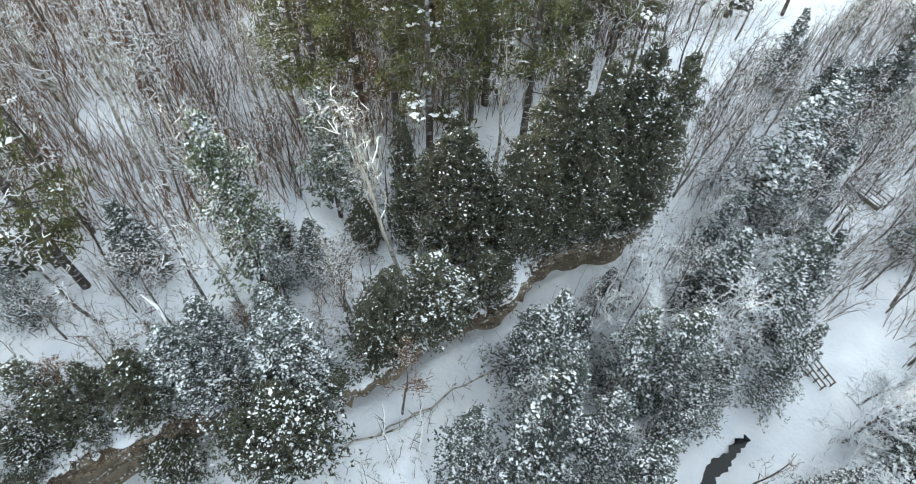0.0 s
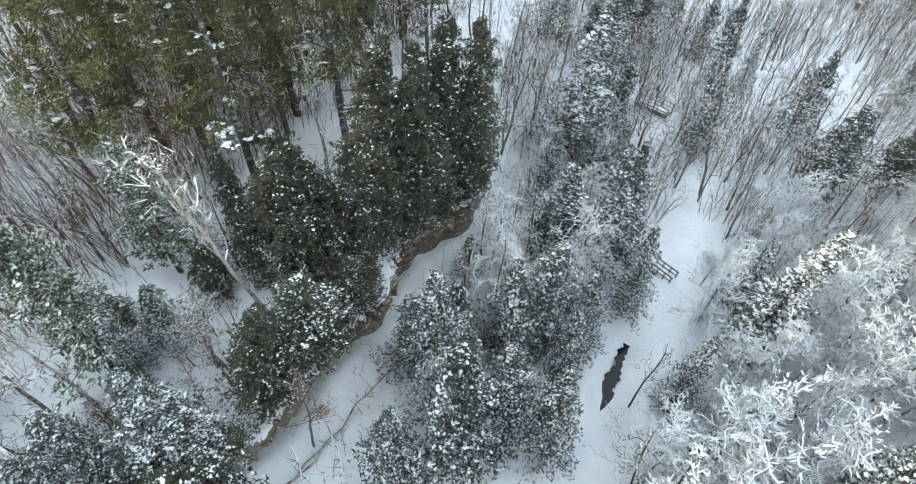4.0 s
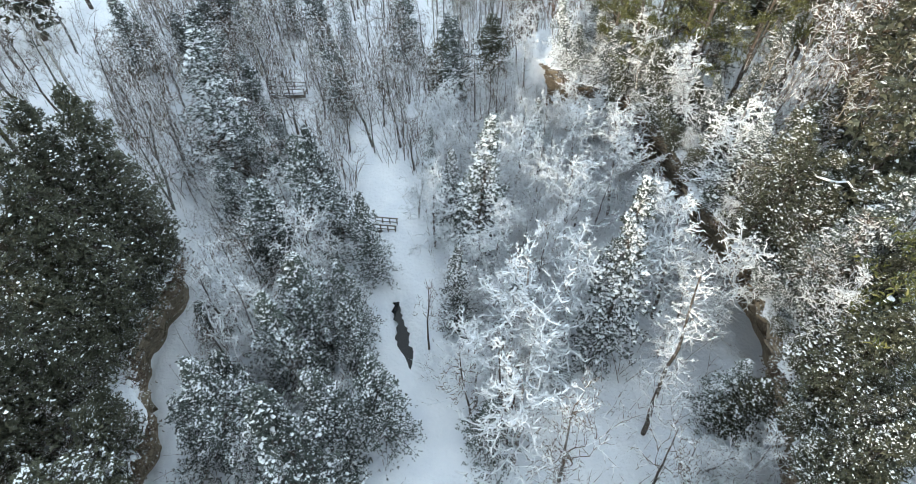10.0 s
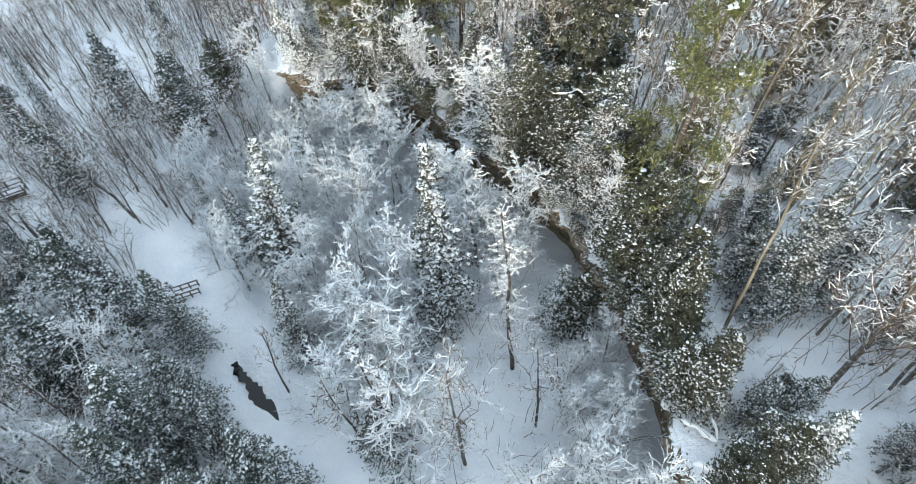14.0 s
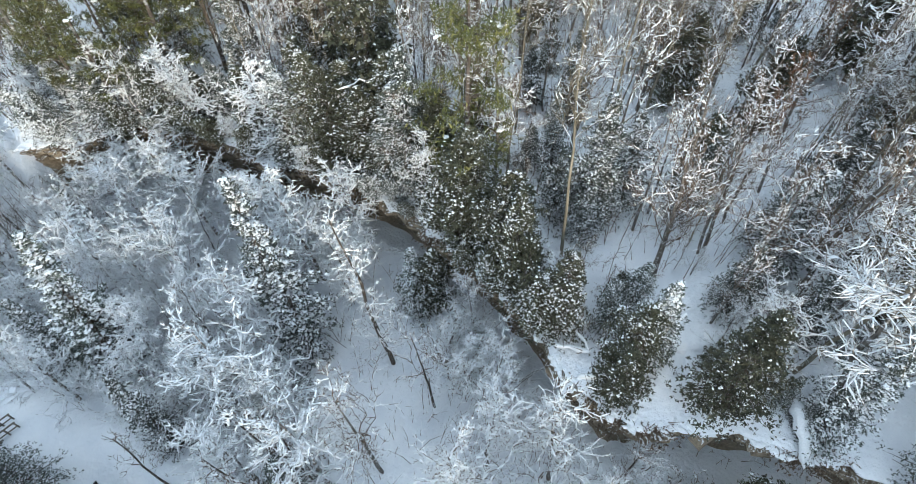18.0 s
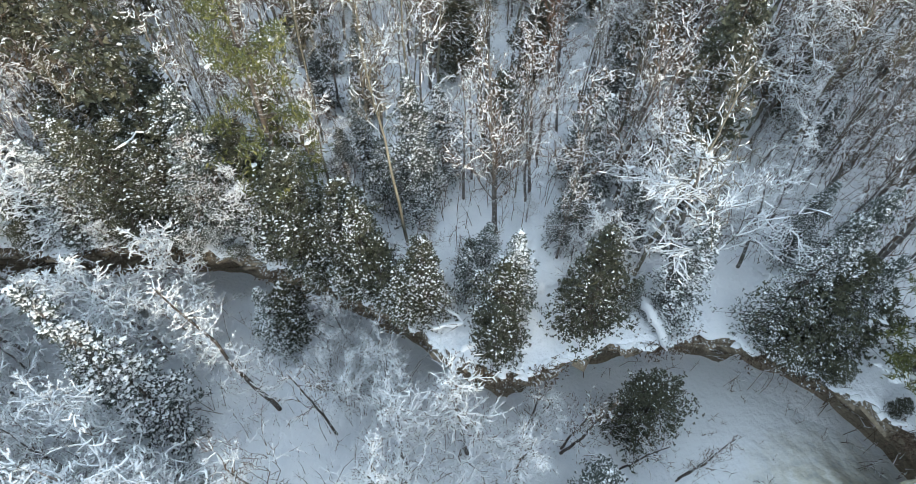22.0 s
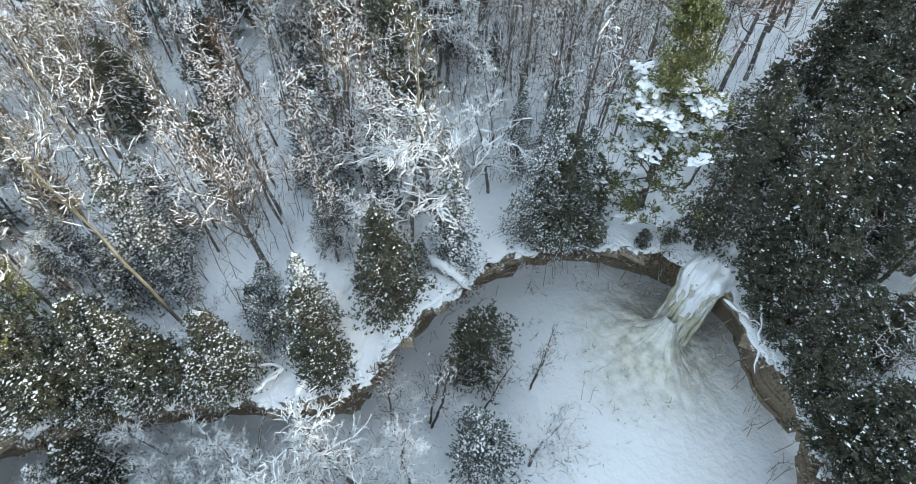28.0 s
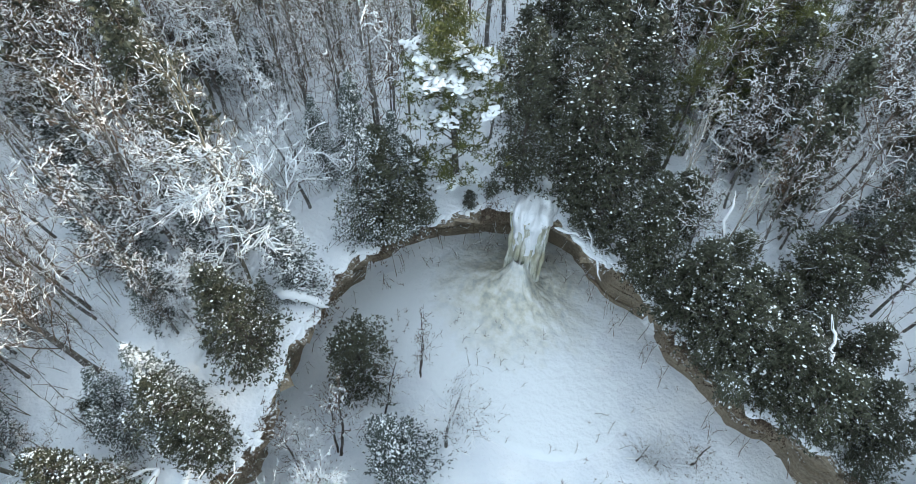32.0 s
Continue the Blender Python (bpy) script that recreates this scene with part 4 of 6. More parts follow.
# pines of the north-east
plant("pine", 25.6, 33.6, 17.0)
plant("pine", 32.9, 32.2, 18.0)
plant("pine", 38.4, 30.5, 18.0)
plant("pine", 21.3, 39.0, 15.0)
plant("pine", 40.9, 15.5, 20.0, wide=0.9)
plant("pine", 21.8, 36.5, 15.0)
plant("pine", 27.3, 36.4, 16.0)
plant("pine", -5.7, -44.7, 20.0)
plant("pine", -10.3, -44.7, 20.0)
# more of the west rim
plant("cedar", -25.5, 14.9, 8.0, wide=0.7)
# more hemlocks between cliff and stream
plant("hemlock", -9.0, 40.2, 8.0)
# trees on the rim of the amphitheatre and the spur
plant("cedar", -15.8, 16.1, 4.0, wide=1.2)
# trees before the north-east wall
plant("white", 18.3, 39.1, 8.0, wide=1.1)
plant("white", 20.5, 36.6, 8.0, wide=1.2)
plant("white", 21.8, 33.6, 8.0, wide=1.2)
plant("white", 19.4, 36.3, 7.0, wide=1.1)
plant("white", 17.3, 39.0, 6.0, wide=1.1)
plant("cedar", -18.6, 16.2, 8.0, wide=1.2)
plant("hemlock", -16.0, 24.9, 6.0, wide=1.1)
# trees along the rims
plant("thin", -18.5, 18.7, 3.9, wide=1.0, tilt=9, toward=-77)
plant("bush", -18.9, 1.4, 3.2, wide=1.0, tilt=43, toward=-113)
plant("frosted", -22.4, -14.2, 4.6, wide=0.9, tilt=1, toward=-61)
plant("cedar", -19.5, -13.9, 7.0, wide=1.1, tilt=13, toward=-56)
plant("thin", -19.0, -15.5, 6.5, wide=1.2, tilt=14, toward=-48)
plant("frosted", -18.0, -17.2, 6.0, wide=0.9, tilt=11, toward=-35)
plant("brown", -16.3, -18.4, 7.5, wide=1.0, tilt=6, toward=-19)
plant("cedar", -14.7, -17.5, 5.2, wide=0.9, tilt=0, toward=-13)
plant("hemlock", -17.1, -15.9, 4.4, wide=1.1, tilt=1, toward=-35)
plant("brown", -14.7, -19.2, 5.2, wide=1.2, tilt=3, toward=-12)
plant("hemlock", 26.3, 30.3, 5.4, wide=1.1, tilt=12, toward=98)
plant("cedar", 25.3, 31.4, 4.3, wide=1.1, tilt=8, toward=103)
plant("frosted", 23.6, 33.3, 6.6, wide=0.9, tilt=17, toward=109)
plant("cedar", 24.3, 34.8, 4.6, wide=1.1, tilt=6, toward=112)
plant("hemlock", 23.6, 35.7, 5.7, wide=0.9, tilt=8, toward=115)
plant("frosted", 24.4, 39.1, 6.0, wide=1.2, tilt=21, toward=125)
plant("hemlock", 19.6, 40.6, 4.8, wide=1.0, tilt=17, toward=129)
plant("white", 20.7, 42.5, 5.8, wide=1.0, tilt=23, toward=126)
plant("white", 20.7, 35.4, 7.4, wide=1.3, tilt=6, toward=118)
plant("white", 18.4, 36.9, 8.1, wide=1.2, tilt=5, toward=131)
plant("spruce", 15.7, 38.4, 7.2, wide=0.9, tilt=9, toward=127)
plant("hemlock", 21.2, 37.8, 6.1, wide=1.3, tilt=15, toward=128)
plant("spruce", 18.6, 41.0, 7.7, wide=1.1, tilt=17, toward=126)
plant("cedar", -20.0, -11.9, 3.2, wide=1.2, tilt=40, toward=-65)
plant("frosted", -18.3, -14.3, 1.8, wide=0.9, tilt=15, toward=-50)
plant("frosted", -15.9, -16.3, 3.1, wide=1.3, tilt=44, toward=-22)
plant("cedar", 9.7, -25.0, 2.1, wide=1.2, tilt=44, toward=27)
plant("cedar", 14.0, -20.9, 2.7, wide=1.3, tilt=21, toward=62)
plant("cedar", 24.2, 31.5, 2.4, wide=1.2, tilt=38, toward=104)
plant("hemlock", 23.1, 34.6, 2.9, wide=1.1, tilt=44, toward=113)
plant("thin", 15.6, -20.0, 3.4, wide=1.1, tilt=6, toward=66)
plant("cedar", -14.6, 28.6, 2.1, wide=1.3, tilt=20, toward=-76)
plant("cedar", -14.5, 27.7, 2.7, wide=1.3, tilt=17, toward=-98)
plant("cedar", -14.9, 26.9, 1.9, wide=1.4, tilt=26, toward=-116)
plant("cedar", -15.7, 24.2, 2.9, wide=1.1, tilt=34, toward=-104)
plant("cedar", -16.5, 21.1, 2.1, wide=1.3, tilt=29, toward=-98)
plant("brown", -15.5, 15.3, 2.8, wide=1.5, tilt=20, toward=-94)
plant("frosted", -15.7, 13.3, 2.1, wide=1.2, tilt=24, toward=-100)
plant("cedar", -15.9, 12.2, 2.6, wide=1.3, tilt=31, toward=-98)
plant("cedar", -16.0, 10.8, 2.7, wide=1.1, tilt=26, toward=-89)
plant("brown", -15.8, 7.9, 3.3, wide=1.3, tilt=26, toward=-83)
plant("brown", -15.9, 5.7, 3.3, wide=1.4, tilt=12, toward=-106)
plant("cedar", -16.5, 4.1, 3.0, wide=1.3, tilt=29, toward=-112)
plant("frosted", -17.0, 2.4, 2.6, wide=1.3, tilt=16, toward=-113)
plant("cedar", -17.8, 0.5, 3.1, wide=1.4, tilt=12, toward=-114)
plant("frosted", -18.6, -1.0, 2.8, wide=1.4, tilt=18, toward=-114)
plant("frosted", -20.5, -7.9, 2.4, wide=1.2, tilt=15, toward=-96)
plant("frosted", -20.1, -11.2, 2.2, wide=1.2, tilt=18, toward=-69)
plant("cedar", -18.6, -13.7, 2.8, wide=1.5, tilt=29, toward=-54)
plant("cedar", -17.0, -15.7, 2.9, wide=1.3, tilt=34, toward=-35)
plant("cedar", -14.2, -16.9, 3.0, wide=1.3, tilt=13, toward=-12)
plant("cedar", -12.5, -17.2, 1.9, wide=1.3, tilt=13, toward=-16)
plant("cedar", -9.4, -17.9, 2.0, wide=1.1, tilt=20, toward=-15)
plant("cedar", -7.8, -18.3, 3.4, wide=1.4, tilt=37, toward=-24)
plant("cedar", -6.3, -19.2, 2.7, wide=1.5, tilt=23, toward=-27)
plant("cedar", -3.5, -20.6, 2.0, wide=1.4, tilt=23, toward=-29)
plant("cedar", -1.6, -22.0, 2.7, wide=1.3, tilt=14, toward=-37)
plant("cedar", 1.5, -23.9, 1.8, wide=1.4, tilt=13, toward=-26)
plant("cedar", 3.1, -24.7, 2.7, wide=1.2, tilt=25, toward=-18)
plant("cedar", 13.1, -20.8, 3.1, wide=1.3, tilt=30, toward=60)
plant("frosted", 14.3, -18.6, 3.2, wide=1.4, tilt=37, toward=65)
plant("frosted", 19.9, 5.8, 3.4, wide=1.5, tilt=14, toward=62)
plant("frosted", 20.7, 7.7, 2.7, wide=1.3, tilt=32, toward=61)
plant("hemlock", 21.6, 9.3, 2.1, wide=1.3, tilt=19, toward=61)
plant("frosted", 22.6, 11.2, 2.8, wide=1.1, tilt=15, toward=69)
plant("frosted", 23.1, 13.2, 2.0, wide=1.4, tilt=36, toward=74)
plant("hemlock", 23.6, 14.6, 2.9, wide=1.2, tilt=18, toward=78)
plant("hemlock", 24.0, 16.3, 3.3, wide=1.4, tilt=35, toward=81)
plant("hemlock", 24.4, 18.4, 2.3, wide=1.2, tilt=23, toward=85)
plant("cedar", 24.2, 20.6, 2.5, wide=1.2, tilt=12, toward=94)
plant("rime", 24.2, 21.7, 3.2, wide=1.4, tilt=20, toward=99)
plant("frosted", 23.7, 23.8, 2.0, wide=1.5, tilt=21, toward=98)
plant("rime", 23.7, 24.8, 3.6, wide=1.3, tilt=24, toward=93)
plant("cedar", 23.7, 25.8, 2.2, wide=1.2, tilt=19, toward=84)
plant("frosted", 23.8, 26.4, 3.1, wide=1.3, tilt=24, toward=81)
plant("rime", 23.9, 27.8, 3.6, wide=1.1, tilt=17, toward=82)
plant("cedar", 23.9, 30.0, 3.2, wide=1.4, tilt=34, toward=98)
plant("frosted", 23.8, 31.8, 3.5, wide=1.5, tilt=26, toward=105)
plant("frosted", 23.5, 32.9, 2.0, wide=1.2, tilt=35, toward=108)
plant("frosted", 22.5, 34.8, 1.8, wide=1.1, tilt=34, toward=114)
plant("frosted", 21.7, 36.4, 3.4, wide=1.5, tilt=22, toward=120)
# north-east floor
plant("spruce", 7.4, 28.4, 14.3, wide=1.12, tilt=3, toward=-106)
plant("spruce", 13.8, 17.1, 17.5, wide=0.79, tilt=3, toward=54)
plant("spruce", 4.6, 21.4, 10.1, wide=0.79)
plant("spruce", 6.3, 31.9, 8.5, wide=1.07)
plant("larch", 15.0, 11.2, 17.5, wide=0.75, tilt=5, toward=41)
plant("white", 3.5, 33.3, 6.9, wide=0.95, tilt=9, toward=-100)
plant("white", 4.4, 29.9, 9.2, wide=0.95, tilt=3, toward=-99)
plant("white", 8.1, 36.2, 6.1, wide=0.95, tilt=3, toward=-103)
plant("white", 7.9, 16.9, 13.9, wide=0.95, tilt=2, toward=67)
plant("white", 8.6, 15.5, 12.1, wide=0.95, tilt=7, toward=66)
plant("white", 4.4, 14.6, 10.8, wide=0.95, tilt=4, toward=76)
plant("thin", 5.8, 13.6, 10.4, wide=0.75, tilt=2, toward=68)
plant("thin", 5.7, 11.9, 10.1, wide=0.75)
plant("thin", 4.0, 13.8, 11.3, wide=0.75, tilt=6, toward=78)
plant("maple", 8.0, 8.5, 14.0, wide=0.75, tilt=4, toward=53)
plant("hemlock", 4.6, 12.5, 6.3, wide=1.3)
plant("spruce", 10.6, 15.4, 5.0, tilt=4, toward=57)
plant("white", 11.4, 31.3, 10.7, wide=0.95, tilt=2, toward=-111)
plant("white", 14.2, 26.2, 11.9, wide=0.95, tilt=3, toward=63)
plant("white", 11.8, 18.8, 12.5, wide=0.95, tilt=3, toward=59)
plant("white", 19.5, 29.7, 11.0, wide=0.95, tilt=6, toward=58)
plant("white", 17.4, 33.5, 9.6, tilt=6, toward=64)
plant("white", 12.6, 29.8, 10.2, wide=0.95)
plant("white", 8.0, 25.3, 9.3, wide=0.95, tilt=4, toward=-109)
plant("white", 19.0, 19.1, 12.6, wide=0.95, tilt=7, toward=48)
plant("white", 24.3, 31.0, 7.7, wide=1.04, tilt=9, toward=55)
plant("white", 24.3, 23.5, 9.1, wide=0.95, tilt=9, toward=49)
plant("spruce", 7.6, 18.6, 10.6, wide=0.92)
plant("thin", 2.3, 20.4, 8.6, wide=0.75, tilt=4, toward=-98)
plant("white", 22.3, 16.6, 10.7, wide=0.95, tilt=9, toward=43)
plant("white", 19.3, 16.8, 8.9, wide=0.95, tilt=9, toward=44)
plant("spruce", 19.5, 11.5, 7.2, wide=1.35)
plant("rime", 15.3, 5.3, 6.7, wide=1.67, tilt=9, toward=27)
plant("thin", 15.3, 7.0, 7.4, wide=0.75, tilt=9, toward=34)
plant("rime", 18.9, 6.5, 7.7, wide=0.95, tilt=6, toward=22)
plant("thin", 13.2, 7.3, 10.7, wide=0.75, tilt=5, toward=32)
plant("rime", 15.3, 3.2, 7.7, wide=1.27, tilt=9, toward=21)
plant("rime", 10.2, 37.3, 7.1, wide=0.95, tilt=9, toward=-107)
plant("larch", 8.4, 38.5, 7.9, wide=0.75)
plant("white", 22.5, 35.7, 7.7, tilt=6, toward=60)
plant("white", 15.8, 37.7, 7.2, wide=0.95)
plant("rime", 8.6, 30.6, 9.1, wide=0.95, tilt=7, toward=-108)
plant("white", 19.5, 24.7, 9.7, wide=0.95)
plant("rime", 10.8, 22.7, 9.5, wide=0.95)
# trees of the east rim
plant("dead", 22.9, 10.4, 9.2, wide=0.78, tilt=9, toward=33)
plant("frosted", 20.0, 10.3, 6.7, wide=1.10)
plant("cedar", 22.3, 8.6, 9.6, wide=1.10)
plant("frosted", 25.9, 12.7, 7.9, wide=1.10)
plant("frosted", 25.8, 19.3, 6.5, wide=1.31)
plant("hemlock", 24.5, 15.0, 7.1, wide=1.10)
plant("frosted", 27.7, 19.9, 6.4, wide=1.10)
plant("frosted", 24.7, 20.8, 9.5, wide=0.80)
plant("cedar", 19.3, 3.8, 5.7, wide=1.35)
plant("frosted", 21.2, 5.6, 6.0, wide=1.35)
plant("frosted", 23.0, 6.0, 6.1, wide=1.35)
plant("frosted", 18.1, 2.3, 4.8, wide=1.35)
plant("hemlock", 26.7, 3.9, 5.3, wide=1.35)
plant("hemlock", 26.1, 1.0, 5.1, wide=1.35)
plant("frosted", 19.6, 4.4, 8.7, wide=0.75, tilt=2, toward=15)
plant("frosted", 20.3, 5.7, 9.2, wide=0.69)
plant("frosted", 17.7, 1.3, 7.6, wide=0.84)
plant("cedar", 14.8, -2.8, 4.9, wide=1.35)
plant("spruce", 17.4, -3.9, 7.0, wide=1.35)
plant("hemlock", 25.2, 1.9, 10.8, wide=0.82)
plant("spruce", 27.9, -0.1, 7.8, wide=1.26, tilt=3, toward=1)
plant("brown", 22.6, -3.4, 15.1, wide=0.70, tilt=5, toward=-6)
plant("brown", 22.5, -3.1, 14.3, wide=0.70, tilt=5, toward=-5)
plant("brown", 25.4, -5.7, 12.9, wide=0.70, tilt=5, toward=-10)
plant("brown", 24.7, -5.4, 10.9, wide=0.70, tilt=4, toward=-11)
plant("spruce", 25.9, -9.1, 7.1, wide=1.35)
plant("hemlock", 32.1, -12.2, 6.3, wide=1.35)
plant("spruce", 21.2, 43.6, 5.5, wide=1.35)
plant("spruce", 20.8, 40.6, 5.7, wide=1.35)
plant("spruce", 23.8, 35.6, 5.3, wide=1.35)
plant("white", 21.7, 38.8, 4.9, wide=1.70, tilt=9, toward=-122)
plant("spruce", 24.4, 23.5, 8.2, wide=1.34)
plant("frosted", 24.3, 26.3, 6.8)
plant("white", 24.0, 32.5, 4.3, wide=1.64, tilt=9, toward=-129)
plant("cedar", 24.8, 20.1, 8.5, wide=1.10)
plant("frosted", 24.9, 17.5, 7.6, wide=1.10)
plant("hemlock", 25.4, 14.3, 10.9)
plant("frosted", 27.1, 20.1, 7.0, wide=1.10)
plant("frosted", 26.9, 23.0, 8.0, wide=1.10)
plant("cedar", 24.5, 12.1, 9.4, tilt=4, toward=-155)
plant("frosted", 22.2, 9.2, 8.7, wide=1.10)
plant("tan", 22.4, 2.4, 19.9, wide=0.70, tilt=3, toward=9)
plant("tan", 32.6, 9.0, 15.0, wide=0.70)
plant("brown", 30.3, 12.4, 13.3, wide=0.70)
plant("rust", 31.2, -8.3, 10.7, wide=0.70, tilt=9, toward=-11)
plant("frosted", 30.8, -4.0, 6.5, wide=1.26)
plant("hemlock", 29.4, 5.2, 7.5, wide=0.73, tilt=3, toward=11)
plant("brown", 36.1, 17.2, 10.8, wide=0.70, tilt=2, toward=-155)
plant("brown", 32.8, 21.2, 9.5, wide=0.70, tilt=2, toward=-148)
plant("pine", 24.3, 9.7, 19.2)
plant("hemlock", 26.2, 19.1, 6.4, wide=1.10)
plant("frosted", 26.6, 16.0, 9.0, wide=1.10)
plant("cedar", 26.3, 14.5, 6.2, wide=1.10)
plant("frosted", 24.1, 11.5, 6.0, wide=1.31)
plant("frosted", 22.2, 8.0, 5.6, wide=1.10)
plant("frosted", 18.2, 1.2, 5.4, wide=1.12)
plant("dead", 18.7, -8.3, 6.7, wide=1.30)
plant("cedar", 15.8, -8.0, 8.9, wide=1.11, tilt=3, toward=-27)
plant("spruce", 16.3, -12.7, 8.7, wide=1.12)
plant("dead", 17.2, -12.9, 12.2, wide=1.30, tilt=9, toward=-28)
plant("dead", 19.0, -17.3, 8.2, wide=1.30, tilt=9, toward=-37)
plant("cedar", 14.4, -19.0, 8.4, wide=1.32)
plant("cedar", 14.2, -21.1, 5.9, wide=1.35)
plant("hemlock", 19.1, -22.6, 6.0, wide=1.05)
plant("hemlock", 19.3, -20.0, 6.8, wide=0.76)
plant("brown", 20.2, -6.8, 10.2, wide=0.70)
plant("spruce", 26.8, -8.9, 6.8, wide=1.35)
plant("rime", 21.5, -12.2, 9.0, wide=0.95, tilt=6, toward=-28)
plant("rime", 22.0, -20.2, 8.2, wide=0.95, tilt=9, toward=-39)
plant("tan", 34.5, -2.9, 12.9, wide=0.70, tilt=4, toward=174)
plant("tan", 38.3, 2.1, 12.0, wide=0.70, tilt=7, toward=-179)
plant("brown", 18.0, -26.4, 9.8, wide=0.70)
plant("brown", 24.7, -25.4, 10.1, wide=0.70)
plant("brown", 21.6, -26.5, 10.3, wide=0.70, tilt=3, toward=-50)
plant("hemlock", 28.2, -3.6, 7.4, wide=0.84, tilt=5, toward=172)
plant("cedar", 37.6, -7.2, 8.2, wide=1.22, tilt=2, toward=169)
plant("cedar", 39.4, -0.9, 7.8, wide=1.32, tilt=5, toward=178)
plant("hemlock", 29.8, 7.1, 3.8, wide=1.22)
plant("pale", 35.4, 22.1, 9.5, wide=0.70, tilt=8, toward=-150)
plant("brown", 36.5, 16.7, 12.0, wide=0.70, tilt=9, toward=-158)
plant("pale", 41.7, 21.5, 9.9, wide=0.70, tilt=9, toward=-155)
# floor of the amphitheatre
plant("bush", 12.4, -11.7, 7.5, wide=0.75)
plant("rime", 11.1, -1.2, 12.5, wide=0.95, tilt=4, toward=-2)
plant("thin", 11.5, -7.0, 11.2, wide=0.75, tilt=6, toward=144)
plant("thin", 9.4, -13.8, 6.5, wide=0.75, tilt=2, toward=123)
plant("thin", 12.0, -4.6, 9.3, wide=0.75, tilt=2, toward=157)
plant("rime", 11.1, -12.1, 5.6, wide=1.22)
plant("hemlock", 7.5, -8.4, 7.7, wide=1.33, tilt=4, toward=-45)
plant("rime", 14.1, 4.7, 8.9, wide=1.10, tilt=9, toward=-167)
plant("rime", 16.4, 7.9, 6.9, wide=1.11, tilt=9, toward=-161)
plant("rime", 9.1, -3.9, 9.8, wide=0.95, tilt=4, toward=152)
plant("rime", 5.6, -10.5, 9.7, wide=0.95, tilt=5, toward=114)
plant("thin", 9.5, -13.9, 8.5, wide=0.75, tilt=2, toward=123)
plant("thin", 11.7, -7.1, 9.4, wide=0.75, tilt=5, toward=145)
plant("rime", 12.5, -4.9, 7.5, wide=0.95, tilt=7, toward=155)
plant("thin", 10.2, -10.5, 8.1, wide=0.75, tilt=9, toward=129)
plant("rime", -6.5, -15.3, 3.6, wide=1.70, tilt=9, toward=-105)
# head of the gorge
plant("hemlock", 15.1, -17.3, 12.6, wide=0.50, tilt=3, toward=130)
plant("hemlock", 14.0, -19.8, 8.9, wide=0.79, tilt=2, toward=124)
plant("snowpine", 12.0, -24.3, 15.1, wide=1.27, tilt=3, toward=-62)
plant("cedar", 10.4, -23.2, 1.7, wide=1.35, tilt=5, toward=-66)
plant("cedar", 8.1, -25.5, 12.8, wide=0.84)
plant("cedar", 4.2, -25.5, 14.8, wide=0.92)
plant("cedar", 2.3, -24.8, 9.6, wide=1.14)
plant("cedar", 5.1, -27.0, 8.1, wide=1.14)
plant("cedar", -0.5, -23.3, 7.6, wide=1.14)
plant("cedar", -1.8, -25.4, 5.9, wide=1.35)
plant("cedar", -1.5, -22.6, 5.2, wide=1.35)
plant("cedar", -3.9, -20.9, 6.6, wide=1.35)
plant("cedar", -4.3, -21.9, 5.5, wide=1.35)
plant("cedar", -5.8, -24.4, 4.0, wide=1.35)
plant("cedar", -6.1, -19.8, 6.1, wide=1.35)
plant("cedar", -7.2, -19.3, 5.6, wide=1.35)
plant("cedar", -7.8, -21.2, 5.6, wide=1.35)
plant("cedar", -10.0, -20.6, 4.8, wide=1.35)
plant("cedar", -9.0, -18.5, 6.2, wide=1.35)
plant("cedar", -10.8, -17.9, 5.6, wide=1.35)
plant("cedar", -10.9, -24.2, 5.0, wide=1.35)
plant("cedar", -12.6, -21.0, 4.8, wide=1.35)
plant("cedar", -11.4, -17.9, 5.5, wide=1.35)
plant("cedar", -13.1, -18.4, 5.2, wide=1.35)
plant("pale", -1.6, -25.4, 11.6, wide=0.70, tilt=3, toward=-92)
plant("pale", -5.0, -25.2, 9.1, wide=0.70)
plant("pale", -1.9, -31.7, 7.7, wide=0.70, tilt=5, toward=-92)
plant("brown", -7.4, -27.2, 11.6, wide=0.70, tilt=7, toward=-102)
plant("brown", -8.6, -28.1, 9.5, wide=0.70, tilt=2, toward=-106)
plant("brown", -4.8, -29.7, 9.3, wide=0.70, tilt=9, toward=-95)
plant("pine", -0.3, -30.1, 11.4, wide=0.82)
plant("pine", -2.2, -35.1, 12.3, wide=1.11)
plant("rust", -7.0, -29.5, 7.7, wide=0.74, tilt=9, toward=-99)
plant("spruce", 26.0, -9.5, 7.6, wide=1.35)
plant("spruce", 24.3, 1.5, 4.9, wide=1.35)
plant("frosted", 18.6, 2.2, 4.3, wide=1.35)
plant("tan", 32.9, -10.0, 10.1, wide=0.70, tilt=2, toward=163)
plant("tan", 28.2, -11.9, 11.2, wide=0.70, tilt=4, toward=156)
plant("brown", 24.0, -24.3, 10.1, wide=0.70, tilt=3, toward=134)
plant("brown", 19.7, -22.8, 10.1, wide=0.70)
plant("brown", 17.6, -26.0, 11.0, wide=0.70)
plant("brown", 19.2, -25.7, 10.3, wide=0.70)
plant("brown", 25.3, -23.9, 10.4, wide=0.70, tilt=3, toward=136)
plant("dead", 19.3, 3.4, 4.5, wide=1.70, tilt=9, toward=-174)

